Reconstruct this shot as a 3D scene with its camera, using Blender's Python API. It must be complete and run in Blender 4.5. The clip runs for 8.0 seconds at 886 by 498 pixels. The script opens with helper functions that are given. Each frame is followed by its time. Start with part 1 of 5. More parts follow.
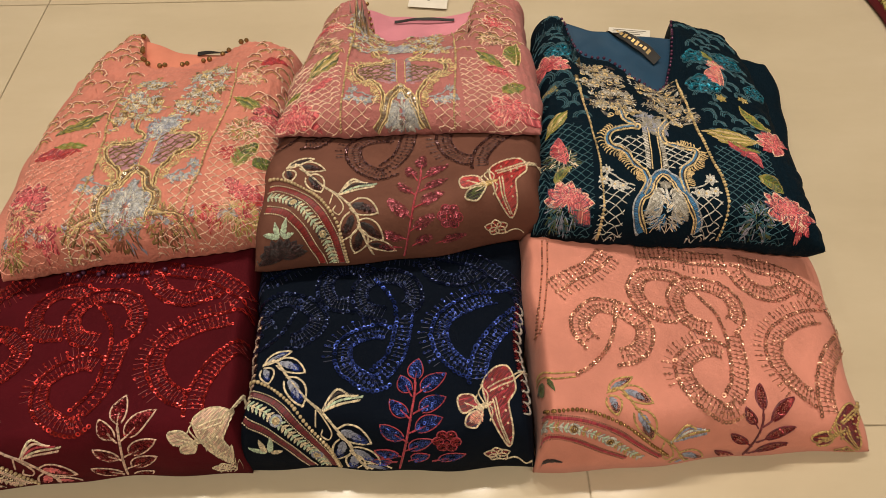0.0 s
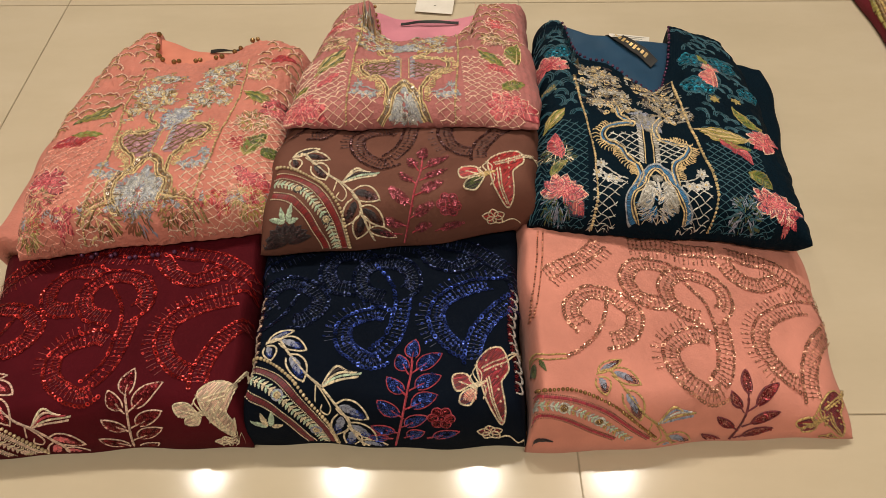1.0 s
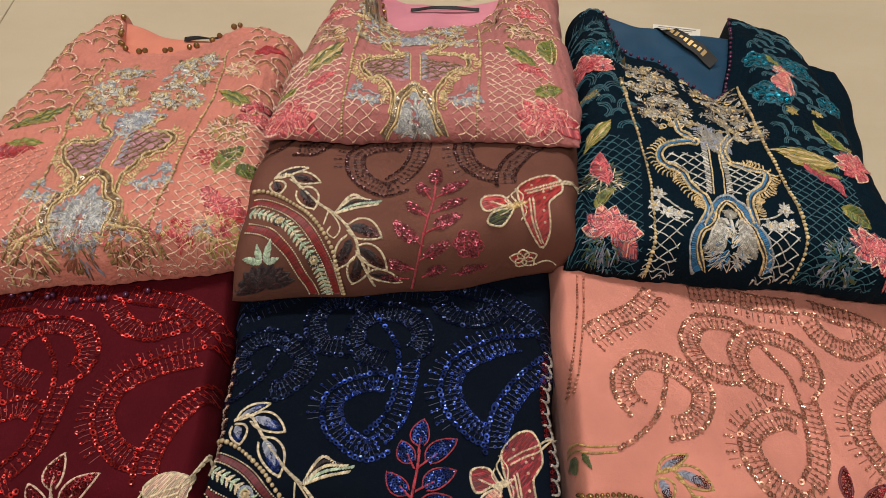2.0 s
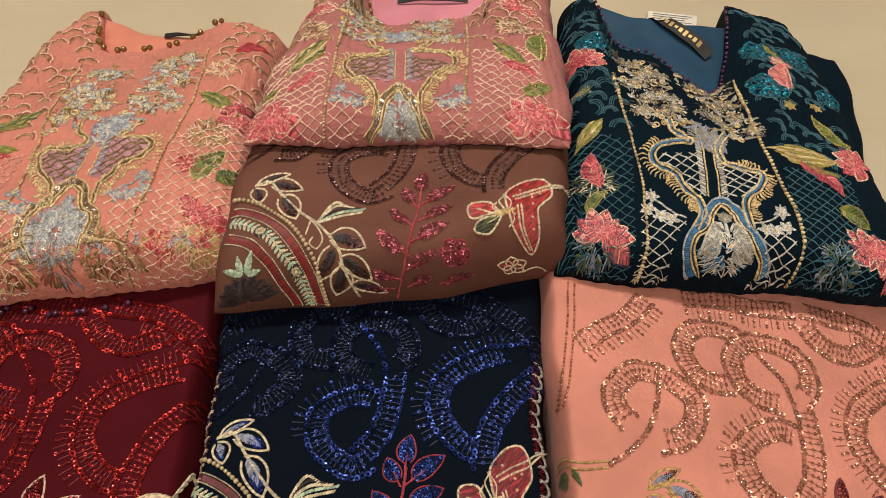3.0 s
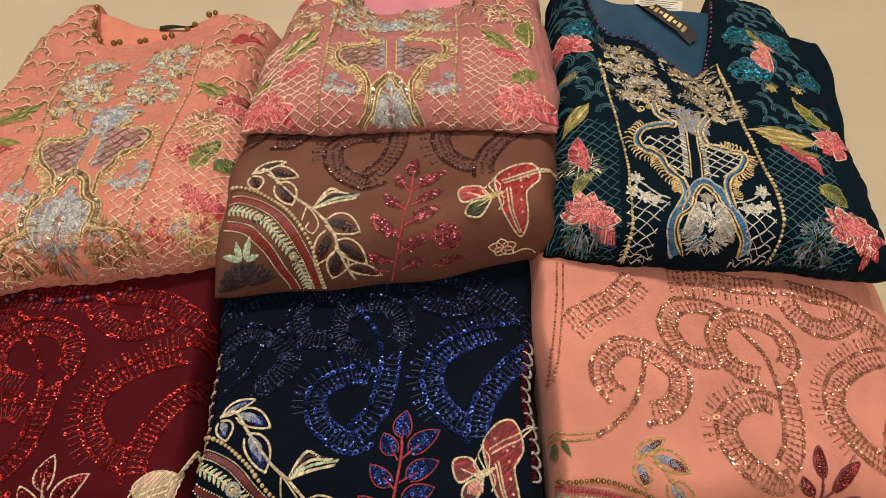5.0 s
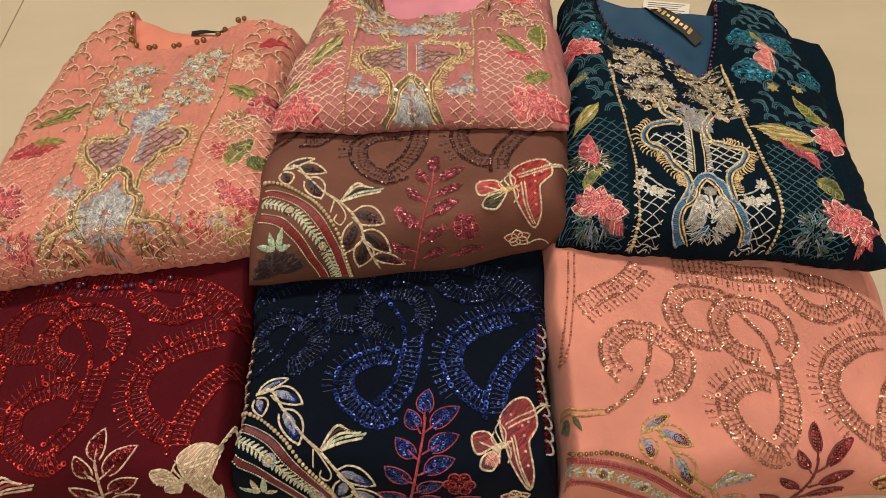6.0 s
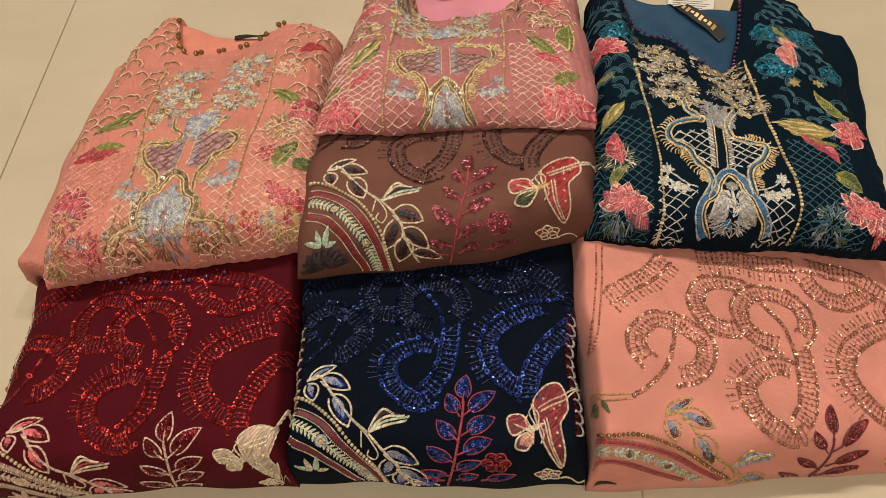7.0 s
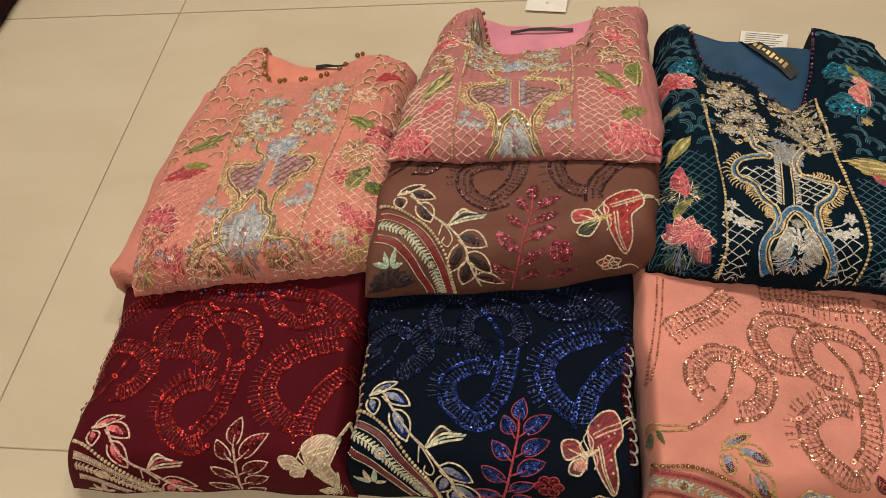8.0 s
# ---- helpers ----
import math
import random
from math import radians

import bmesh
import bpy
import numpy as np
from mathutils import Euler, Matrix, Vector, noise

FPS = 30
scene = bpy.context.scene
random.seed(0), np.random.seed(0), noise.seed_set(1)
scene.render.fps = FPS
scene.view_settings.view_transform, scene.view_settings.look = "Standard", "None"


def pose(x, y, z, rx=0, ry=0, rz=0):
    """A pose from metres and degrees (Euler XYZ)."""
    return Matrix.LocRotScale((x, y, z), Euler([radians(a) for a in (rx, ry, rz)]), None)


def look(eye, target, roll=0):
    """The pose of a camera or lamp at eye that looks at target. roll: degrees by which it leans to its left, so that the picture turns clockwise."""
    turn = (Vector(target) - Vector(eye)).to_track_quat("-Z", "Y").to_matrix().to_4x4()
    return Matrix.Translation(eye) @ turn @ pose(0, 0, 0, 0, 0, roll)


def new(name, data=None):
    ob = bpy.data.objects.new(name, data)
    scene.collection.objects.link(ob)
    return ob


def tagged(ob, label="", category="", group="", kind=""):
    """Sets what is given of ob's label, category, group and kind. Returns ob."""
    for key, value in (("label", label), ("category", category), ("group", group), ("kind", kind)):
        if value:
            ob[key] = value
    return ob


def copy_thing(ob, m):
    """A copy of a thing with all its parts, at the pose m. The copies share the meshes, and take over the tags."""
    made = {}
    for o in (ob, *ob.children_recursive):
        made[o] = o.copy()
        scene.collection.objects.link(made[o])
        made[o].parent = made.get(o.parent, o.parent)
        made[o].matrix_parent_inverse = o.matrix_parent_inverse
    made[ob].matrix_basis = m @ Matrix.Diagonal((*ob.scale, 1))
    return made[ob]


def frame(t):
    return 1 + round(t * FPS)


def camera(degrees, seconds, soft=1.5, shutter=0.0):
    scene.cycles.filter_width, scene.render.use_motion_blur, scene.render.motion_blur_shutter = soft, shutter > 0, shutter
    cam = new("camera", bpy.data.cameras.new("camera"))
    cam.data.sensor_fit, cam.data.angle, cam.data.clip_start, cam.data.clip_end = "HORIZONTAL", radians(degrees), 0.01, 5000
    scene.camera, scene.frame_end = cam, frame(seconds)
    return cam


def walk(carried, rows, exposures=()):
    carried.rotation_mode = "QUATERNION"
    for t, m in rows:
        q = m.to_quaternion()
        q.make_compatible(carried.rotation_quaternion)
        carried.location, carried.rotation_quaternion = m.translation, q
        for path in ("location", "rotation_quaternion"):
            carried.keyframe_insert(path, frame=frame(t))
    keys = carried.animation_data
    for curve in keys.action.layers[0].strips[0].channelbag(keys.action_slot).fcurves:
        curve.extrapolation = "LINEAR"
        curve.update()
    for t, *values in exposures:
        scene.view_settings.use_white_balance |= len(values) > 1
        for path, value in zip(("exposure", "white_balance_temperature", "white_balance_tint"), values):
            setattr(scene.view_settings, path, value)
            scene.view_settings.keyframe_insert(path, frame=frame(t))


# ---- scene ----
cam = camera(62.7, 8.0, soft=0.7)
PATH = [
    (0, (-0.153, -0.31, 0.73), (-0.123, 0.909, -0.855), -0.3),
    (0.5, (-0.144, -0.352, 0.735), (-0.129, 0.885, -0.837), -0.6),
    (1, (-0.144, -0.354, 0.733), (-0.134, 0.902, -0.824), -0.1),
    (1.2, (-0.150, -0.323, 0.720), (-0.147, 0.922, -0.845), 0.1),
    (1.5, (-0.166, -0.27, 0.685), (-0.161, 0.972, -0.882), 0.5),
    (2, (-0.156, -0.202, 0.644), (-0.154, 1.01, -0.948), 0.7),
    (3.5, (-0.141, -0.165, 0.65), (-0.141, 0.978, -0.992), -0.7),
    (4, (-0.139, -0.161, 0.653), (-0.129, 0.972, -0.995), -0.6),
    (4.5, (-0.137, -0.166, 0.652), (-0.125, 0.967, -0.996), -0.5),
    (6, (-0.146, -0.218, 0.694), (-0.171, 0.914, -0.954), -2.1),
    (6.5, (-0.147, -0.217, 0.705), (-0.201, 0.894, -0.957), -3.6),
    (7, (-0.154, -0.232, 0.741), (-0.252, 0.856, -0.934), -5.9),
    (7.5, (-0.158, -0.243, 0.757), (-0.315, 0.868, -0.899), -7.8),
    (8, (-0.151, -0.249, 0.761), (-0.424, 0.893, -0.858), -10.4),
]
walk(cam, [(t, look(eye, target, roll)) for t, eye, target, roll in PATH],
     [(0, -0.1, 6650, 10), (1, -0.12, 6350, 10), (1.5, -0.16, 6000, 10), (2, -0.14, 5850, 10), (3.5, -0.05, 6350, 9), (6, -0.05, 6350, 10), (8, -0.12, 6200, 10)])

import collections

# ---- light ----
CEIL = 2.75
world = bpy.data.worlds.new("world")
scene.world = world
world.use_nodes = True
world.node_tree.nodes["Background"].inputs[0].default_value = (1.0, 0.88, 0.72, 1)
world.node_tree.nodes["Background"].inputs[1].default_value = 0.03
WARM = (1.0, 0.90, 0.76)
# the y -1.5 row is unseen, added behind the camera as fill
DOWNLIGHTS = [(x, y) for y in (1.02, -1.5) for x in (-1.28, -0.62, 0.04, 0.70)]
LAMP_POWER = 8.6


# ---- materials ----
def material(name, rough=0.6, metal=0.0, **sockets):
    m = bpy.data.materials.new(name)
    m.use_nodes = True
    b = m.node_tree.nodes["Principled BSDF"]
    b.inputs["Roughness"].default_value = rough
    b.inputs["Metallic"].default_value = metal
    for key, value in sockets.items():
        b.inputs[key.replace("_", " ")].default_value = value
    return m, m.node_tree.nodes, m.node_tree.links, b


def noise_tex(nodes, links, scale, detail=3.0, rough=0.55, coords="Object", stretch=None):
    co = nodes.new("ShaderNodeTexCoord")
    n = nodes.new("ShaderNodeTexNoise")
    n.inputs["Scale"].default_value = scale
    n.inputs["Detail"].default_value = detail
    n.inputs["Roughness"].default_value = rough
    if stretch:
        mp = nodes.new("ShaderNodeMapping")
        mp.inputs["Scale"].default_value = stretch
        links.new(co.outputs[coords], mp.inputs["Vector"])
        links.new(mp.outputs["Vector"], n.inputs["Vector"])
    else:
        links.new(co.outputs[coords], n.inputs["Vector"])
    return n


def ramp(nodes, links, source, stops):
    r = nodes.new("ShaderNodeValToRGB")
    while len(r.color_ramp.elements) < len(stops):
        r.color_ramp.elements.new(0.5)
    for e, (p, c) in zip(r.color_ramp.elements, stops):
        e.position, e.color = p, (*c, 1)
    links.new(source, r.inputs[0])
    return r


def mixed(c, k):
    return tuple(min(1.0, a * k) for a in c)


def add_bump(nodes, links, b, source, strength, distance):
    bump = nodes.new("ShaderNodeBump")
    bump.inputs["Strength"].default_value = strength
    bump.inputs["Distance"].default_value = distance
    links.new(source, bump.inputs["Height"])
    old = b.inputs["Normal"]
    if old.is_linked:
        links.new(old.links[0].from_socket, bump.inputs["Normal"])
    links.new(bump.outputs["Normal"], b.inputs["Normal"])


def fabric(name, color, sheen=0.25, weave=2600.0, rough=0.85, crinkle=0.35, spec=0.12, pucker=0.0):
    """Woven cloth: fine thread grain, soft crinkles, faint uneven dye."""
    m, nodes, links, b = material(name, rough)
    n = noise_tex(nodes, links, 14, 4)
    r = ramp(nodes, links, n.outputs["Fac"], [(0.3, mixed(color, 0.86)), (0.7, mixed(color, 1.12))])
    links.new(r.outputs["Color"], b.inputs["Base Color"])
    b.inputs["Sheen Weight"].default_value = sheen
    b.inputs["Sheen Roughness"].default_value = 0.45
    b.inputs["Specular IOR Level"].default_value = spec
    wx = noise_tex(nodes, links, weave, 1, stretch=(1, 0.12, 1))
    wy = noise_tex(nodes, links, weave, 1, stretch=(0.12, 1, 1))
    add = nodes.new("ShaderNodeMath")
    links.new(wx.outputs["Fac"], add.inputs[0])
    links.new(wy.outputs["Fac"], add.inputs[1])
    add_bump(nodes, links, b, add.outputs[0], 0.35, 0.0004)
    cr = noise_tex(nodes, links, 55, 5, 0.6)
    add_bump(nodes, links, b, cr.outputs["Fac"], crinkle, 0.004)
    if pucker:
        pk = noise_tex(nodes, links, 210, 3, 0.6)
        add_bump(nodes, links, b, pk.outputs["Fac"], pucker, 0.003)
    return m


def thread(name, color, rough=0.42, metal=0.0, vary=0.42):
    """Silky embroidery thread: strand by strand a little lighter or darker."""
    m, nodes, links, b = material(name, rough, metal)
    geo = nodes.new("ShaderNodeNewGeometry")
    r = ramp(nodes, links, geo.outputs["Random Per Island"], [(0.0, mixed(color, 1 - vary)), (1.0, mixed(color, 1 + vary))])
    links.new(r.outputs["Color"], b.inputs["Base Color"])
    b.inputs["Sheen Weight"].default_value = 0.15
    n = noise_tex(nodes, links, 1500, 2)
    add_bump(nodes, links, b, n.outputs["Fac"], 0.4, 0.0005)
    return m


def sequin(name, color, rough=0.3, vary=0.45, metal=0.65):
    """Small metallic discs: most of them dull with wear, a few mirror bright."""
    m, nodes, links, b = material(name, rough, metal)
    geo = nodes.new("ShaderNodeNewGeometry")
    r = ramp(nodes, links, geo.outputs["Random Per Island"], [(0.0, mixed(color, 1 - vary)), (0.8, color), (1.0, mixed(color, 1 + vary))])
    links.new(r.outputs["Color"], b.inputs["Base Color"])
    g = ramp(nodes, links, geo.outputs["Random Per Island"], [(0.0, (0.10,) * 3), (0.4, (0.17,) * 3), (0.6, (rough,) * 3), (1.0, (rough * 1.4,) * 3)])
    links.new(g.outputs["Color"], b.inputs["Roughness"])
    return m


def tile_material():
    m, nodes, links, b = material("polished_tile", 0.12)
    n = noise_tex(nodes, links, 2.2, 6, 0.6, stretch=(1, 2.4, 1))
    r = ramp(nodes, links, n.outputs["Fac"], [(0.25, (0.50, 0.42, 0.295)), (0.5, (0.56, 0.475, 0.34)), (0.78, (0.615, 0.53, 0.395))])
    info = nodes.new("ShaderNodeObjectInfo")
    hsv = nodes.new("ShaderNodeHueSaturation")
    mr = nodes.new("ShaderNodeMapRange")
    mr.inputs["To Min"].default_value, mr.inputs["To Max"].default_value = 0.96, 1.04
    links.new(info.outputs["Random"], mr.inputs["Value"])
    links.new(mr.outputs["Result"], hsv.inputs["Value"])
    links.new(r.outputs["Color"], hsv.inputs["Color"])
    links.new(hsv.outputs["Color"], b.inputs["Base Color"])
    sm = noise_tex(nodes, links, 9, 5)
    rr = ramp(nodes, links, sm.outputs["Fac"], [(0.3, (0.09, 0.09, 0.09)), (0.75, (0.17, 0.17, 0.17))])
    links.new(rr.outputs["Color"], b.inputs["Roughness"])
    b.inputs["Specular IOR Level"].default_value = 0.24
    w = noise_tex(nodes, links, 5, 2)
    add_bump(nodes, links, b, w.outputs["Fac"], 0.05, 0.004)
    return m


def plaster(name, color):
    m, nodes, links, b = material(name, 0.8)
    n = noise_tex(nodes, links, 3, 5)
    r = ramp(nodes, links, n.outputs["Fac"], [(0.3, mixed(color, 0.94)), (0.7, mixed(color, 1.04))])
    links.new(r.outputs["Color"], b.inputs["Base Color"])
    g = noise_tex(nodes, links, 120, 3)
    add_bump(nodes, links, b, g.outputs["Fac"], 0.15, 0.002)
    return m


# ---- building helpers ----
def mesh_of(name, verts, faces, mat, smooth=True):
    me = bpy.data.meshes.new(name)
    me.from_pydata([tuple(map(float, v)) for v in verts], [], [tuple(map(int, f)) for f in faces])
    me.materials.append(mat)
    if smooth:
        me.polygons.foreach_set("use_smooth", [True] * len(me.polygons))
    me.update()
    return me


def child(name, me, parent, label=""):
    ob = new(name, me)
    ob.parent = parent
    if label:
        ob["label"] = label
    return ob


def part(name, bm, mat, parent=None, label="", smooth=False):
    me = bpy.data.meshes.new(name)
    bm.to_mesh(me)
    bm.free()
    me.materials.append(mat)
    if smooth:
        me.polygons.foreach_set("use_smooth", [True] * len(me.polygons))
    ob = new(name, me)
    ob.parent = parent
    if label:
        ob["label"] = label
    return ob


def box_bm(lo, hi, bevel=0.0):
    bm = bmesh.new()
    bmesh.ops.create_cube(bm, size=1)
    for v in bm.verts:
        v.co = [lo[i] + (v.co[i] + 0.5) * (hi[i] - lo[i]) for i in range(3)]
    if bevel:
        bmesh.ops.bevel(bm, geom=bm.edges[:], offset=bevel, segments=2, affect="EDGES")
    return bm


# ---- the cloth surfaces ----
def cubic(grid, u, v):
    """Smooth height from three rows of three (front, middle, back)."""
    g = np.asarray(grid, float)

    def q(t):
        return (2 * (t - 0.5) * (t - 1), 4 * t * (1 - t), 2 * t * (t - 0.5))
    wu, wv = q(u), q(v)
    return sum(wv[j] * sum(wu[i] * g[j][i] for i in range(3)) for j in range(3))


class Cloth:
    """A folded garment: a soft slab over a four-cornered plan, corners front-left, front-right, back-right, back-left."""

    def __init__(self, corners, rim, heights, rounding, bows=(0, 0, 0, 0), neck=None, wrinkle=0.0014, seed=0, under=(), quilt=0.0):
        self.c = [np.array(p, float) for p in corners]
        self.rim, self.heights, self.rounding, self.bows = rim, heights, rounding, bows
        self.table = None
        self.quilt = quilt
        self.neck, self.wrinkle, self.seed, self.under = neck, wrinkle, seed, under
        a, b, c, d = self.c
        self.W = (np.linalg.norm(b - a) + np.linalg.norm(c - d)) / 2
        self.L = (np.linalg.norm(d - a) + np.linalg.norm(c - b)) / 2

    def xy(self, u, v):
        u, v = np.asarray(u, float), np.asarray(v, float)
        a, b, c, d = self.c
        x = a[0] * (1 - u) * (1 - v) + b[0] * u * (1 - v) + c[0] * u * v + d[0] * (1 - u) * v
        y = a[1] * (1 - u) * (1 - v) + b[1] * u * (1 - v) + c[1] * u * v + d[1] * (1 - u) * v
        f, r, k, l = self.bows
        y = y - f * 4 * u * (1 - u) * (1 - v) + k * 4 * u * (1 - u) * v
        x = x + r * 4 * v * (1 - v) * u - l * 4 * v * (1 - v) * (1 - u)
        s = self.seed
        x = x + 0.003 * np.sin(9 * v + s) * (2 * u - 1) + 0.0016 * np.sin(23 * v + 2 * s)
        y = y + 0.0022 * np.sin(8 * u + 3 * s) * (1 - 2 * v) + 0.0012 * np.sin(21 * u + s)
        if self.quilt:
            x = x + 0.0008 * np.sin(57 * v + s) * (2 * u - 1) + 0.0008 * np.sin(133 * v + 2 * s) * (2 * u - 1)
            y = y + 0.0006 * np.sin(43 * u + s) * (1 - v) + 0.0006 * np.sin(127 * u + 3 * s) * (1 - v)
        if self.neck:
            at, fall = zip(*self.neck)
            shape = sum(np.interp(u + du, at, fall) for du in (-0.012, -0.006, 0, 0.006, 0.012)) / 5
            y = y - shape * np.clip((v - 0.1) / 0.9, 0, 1)
        return x, y

    def uv(self, x, y):
        x, y = np.asarray(x, float), np.asarray(y, float)
        lo = np.min(self.c, axis=0)
        hi = np.max(self.c, axis=0)
        u = np.clip((x - lo[0]) / (hi[0] - lo[0]), -0.2, 1.2)
        v = np.clip((y - lo[1]) / (hi[1] - lo[1]), -0.2, 1.2)
        e = 1e-4
        for _ in range(6):
            x0, y0 = self.xy(u, v)
            xu, yu = self.xy(u + e, v)
            xv, yv = self.xy(u, v + e)
            a, b, c, d = (xu - x0) / e, (xv - x0) / e, (yu - y0) / e, (yv - y0) / e
            det = a * d - b * c
            det = np.where(abs(det) < 1e-6, 1e-6, det)
            rx, ry = x - x0, y - y0
            u = np.clip(u + 0.9 * (d * rx - b * ry) / det, -0.5, 1.5)
            v = np.clip(v + 0.9 * (a * ry - c * rx) / det, -0.5, 1.5)
        return u, v

    def profile(self, u, v):
        f, r, k, l = self.rounding
        p = 1.0
        for d, rad in ((v * self.L, f), ((1 - u) * self.W, r), ((1 - v) * self.L, k), (u * self.W, l)):
            q = np.clip(d / rad, 0, 1)
            p = p * (1 - (1 - q) ** 2.4) ** (1 / 2.0)
        return p

    def folds(self, x, y):
        s = self.seed * 1.7
        w = np.sin(31 * x + 17 * y + s) + np.sin(-23 * x + 41 * y + 2.3 * s) + 0.6 * np.sin(83 * x - 37 * y + s) + 0.5 * np.sin(57 * x + 97 * y - s)
        w = w + 0.35 * np.sin(160 * x + 60 * y + s) + 0.3 * np.sin(-110 * x + 190 * y + s)
        w = self.wrinkle * w
        if self.quilt:
            a, b = x + 0.85 * y, x - 0.85 * y
            bumps = np.sin(330 * a + 1.3 * np.sin(40 * b)) * np.sin(330 * b + 1.1 * np.sin(33 * a + s))
            w = w + self.quilt * (bumps + 0.5 * np.sin(140 * x + 210 * y + s) + 0.5 * np.sin(-190 * x + 120 * y + 2 * s))
        return w

    def top_uv(self, u, v):
        u, v = np.clip(u, 0, 1), np.clip(v, 0, 1)
        x, y = self.xy(u, v)
        p = self.profile(u, v)
        rf, rb = self.rim
        rim = rf + (rb - rf) * v
        return rim + (cubic(self.heights, u, v) - rim) * p + self.folds(x, y) * p

    def top(self, x, y):
        u, v = self.uv(x, y)
        return self.top_uv(u, v)

    def unrolled(self):
        """For each of many x, the length along the cloth from its flat middle, against y."""
        if self.table is None:
            lo, hi = np.min(self.c, axis=0) - 0.03, np.max(self.c, axis=0) + 0.03
            xs, ys = np.linspace(lo[0], hi[0], 70), np.linspace(lo[1], hi[1], 1000)
            X, Y = np.meshgrid(xs, ys, indexing="ij")
            fine, self.quilt, self.wrinkle = (self.quilt, self.wrinkle), 0.0, 0.0
            Z = self.top(X, Y)
            self.quilt, self.wrinkle = fine
            step = np.sqrt(np.diff(Y, axis=1) ** 2 + np.clip(np.diff(Z, axis=1), -0.010, 0.010) ** 2)
            S = np.concatenate([np.zeros((70, 1)), np.cumsum(step, axis=1)], axis=1)
            k = int(np.argmin(abs(ys - (0.62 * self.c[0][1] + 0.38 * self.c[3][1]))))
            self.table = (xs, ys, S - S[:, k:k + 1] + ys[k])
        return self.table

    def rolled(self, x, s):
        """The y at which a length s along the cloth lies."""
        xs, ys, S = self.unrolled()
        f = np.clip((np.asarray(x) - xs[0]) / (xs[1] - xs[0]), 0, len(xs) - 1.001)
        i = f.astype(int)
        out = np.zeros(len(i))
        for k in np.unique(i):
            m = i == k
            t = f[m] - k
            out[m] = np.interp(s[m], S[k], ys) * (1 - t) + np.interp(s[m], S[k + 1], ys) * t
        return out

    def base(self, x, y):
        z = np.full(np.shape(x), 0.001)
        for other in self.under:
            u, v = other.uv(x, y)
            inside = (u > 0.0) & (u < 1) & (v > 0.0) & (v < 1)
            z = np.where(inside, np.maximum(z, other.top_uv(u, v) + 0.0008), z)
        return z


def slab_mesh(name, cl, mat, nu=84, nv=84):
    """Upper and under side of a garment, joined along a rounded rim."""
    def steps(n):
        t = np.linspace(0, 1, n)
        return t + (np.sin(2 * np.pi * t) / (2 * np.pi)) * -0.55
    U, V = np.meshgrid(steps(nu), steps(nv))
    X, Y = cl.xy(U, V)
    Z = cl.top_uv(U, V)
    rf, rb = cl.rim
    rim = rf + (rb - rf) * V
    p = cl.profile(U, V)
    B = np.minimum(rim - (rim - cl.base(X, Y)) * p, Z - 0.001 * (p > 0))
    B = np.where(p > 0.4, np.maximum(B, np.minimum(cl.base(X, Y), Z - 0.002)), B)
    n = nu * nv
    verts = list(zip(X.ravel(), Y.ravel(), Z.ravel())) + list(zip(X.ravel(), Y.ravel(), B.ravel()))
    faces = []

    def under(i, j):
        k = j * nu + i
        return k if i in (0, nu - 1) or j in (0, nv - 1) else n + k
    for j in range(nv - 1):
        for i in range(nu - 1):
            k = j * nu + i
            faces.append((k, k + 1, k + nu + 1, k + nu))
            faces.append((under(i, j), under(i, j + 1), under(i + 1, j + 1), under(i + 1, j)))
    return mesh_of(name, verts, faces, mat)


MAROON = Cloth([(-0.655, -0.045), (-0.343, -0.034), (-0.350, 0.30), (-0.668, 0.30)], (0.010, 0.03),
               [(0.080, 0.088, 0.086), (0.064, 0.080, 0.078), (0.06, 0.07, 0.07)], (0.035, 0.014, 0.05, 0.05), seed=1)
NAVY = Cloth([(-0.343, -0.034), (-0.056, -0.040), (-0.046, 0.30), (-0.350, 0.30)], (0.012, 0.03),
             [(0.086, 0.094, 0.078), (0.074, 0.080, 0.074), (0.06, 0.07, 0.07)], (0.035, 0.02, 0.05, 0.014), seed=2)
PINK = Cloth([(-0.056, -0.044), (0.292, -0.028), (0.303, 0.30), (-0.051, 0.30)], (0.008, 0.03),
             [(0.092, 0.080, 0.032), (0.096, 0.080, 0.046), (0.06, 0.055, 0.04)], (0.035, 0.04, 0.05, 0.013), seed=3)
BROWN = Cloth([(-0.350, 0.160), (-0.026, 0.206), (-0.010, 0.45), (-0.335, 0.45)], (0.090, 0.08),
              [(0.138, 0.160, 0.152), (0.134, 0.138, 0.134), (0.10, 0.11, 0.11)], (0.040, 0.03, 0.06, 0.03), bows=(0.013, 0, 0, 0), seed=4, under=(MAROON, NAVY, PINK))
MAUVE = Cloth([(-0.335, 0.312), (-0.018, 0.308), (-0.006, 0.66), (-0.300, 0.66)], (0.142, 0.05),
              [(0.156, 0.174, 0.152), (0.140, 0.152, 0.134), (0.09, 0.10, 0.09)], (0.036, 0.03, 0.03, 0.05), neck=[(0.20, 0), (0.24, 0.085), (0.32, 0.112), (0.5, 0.108), (0.64, 0.092), (0.71, 0.06), (0.75, 0)], seed=5, under=(BROWN,), quilt=0.0012)
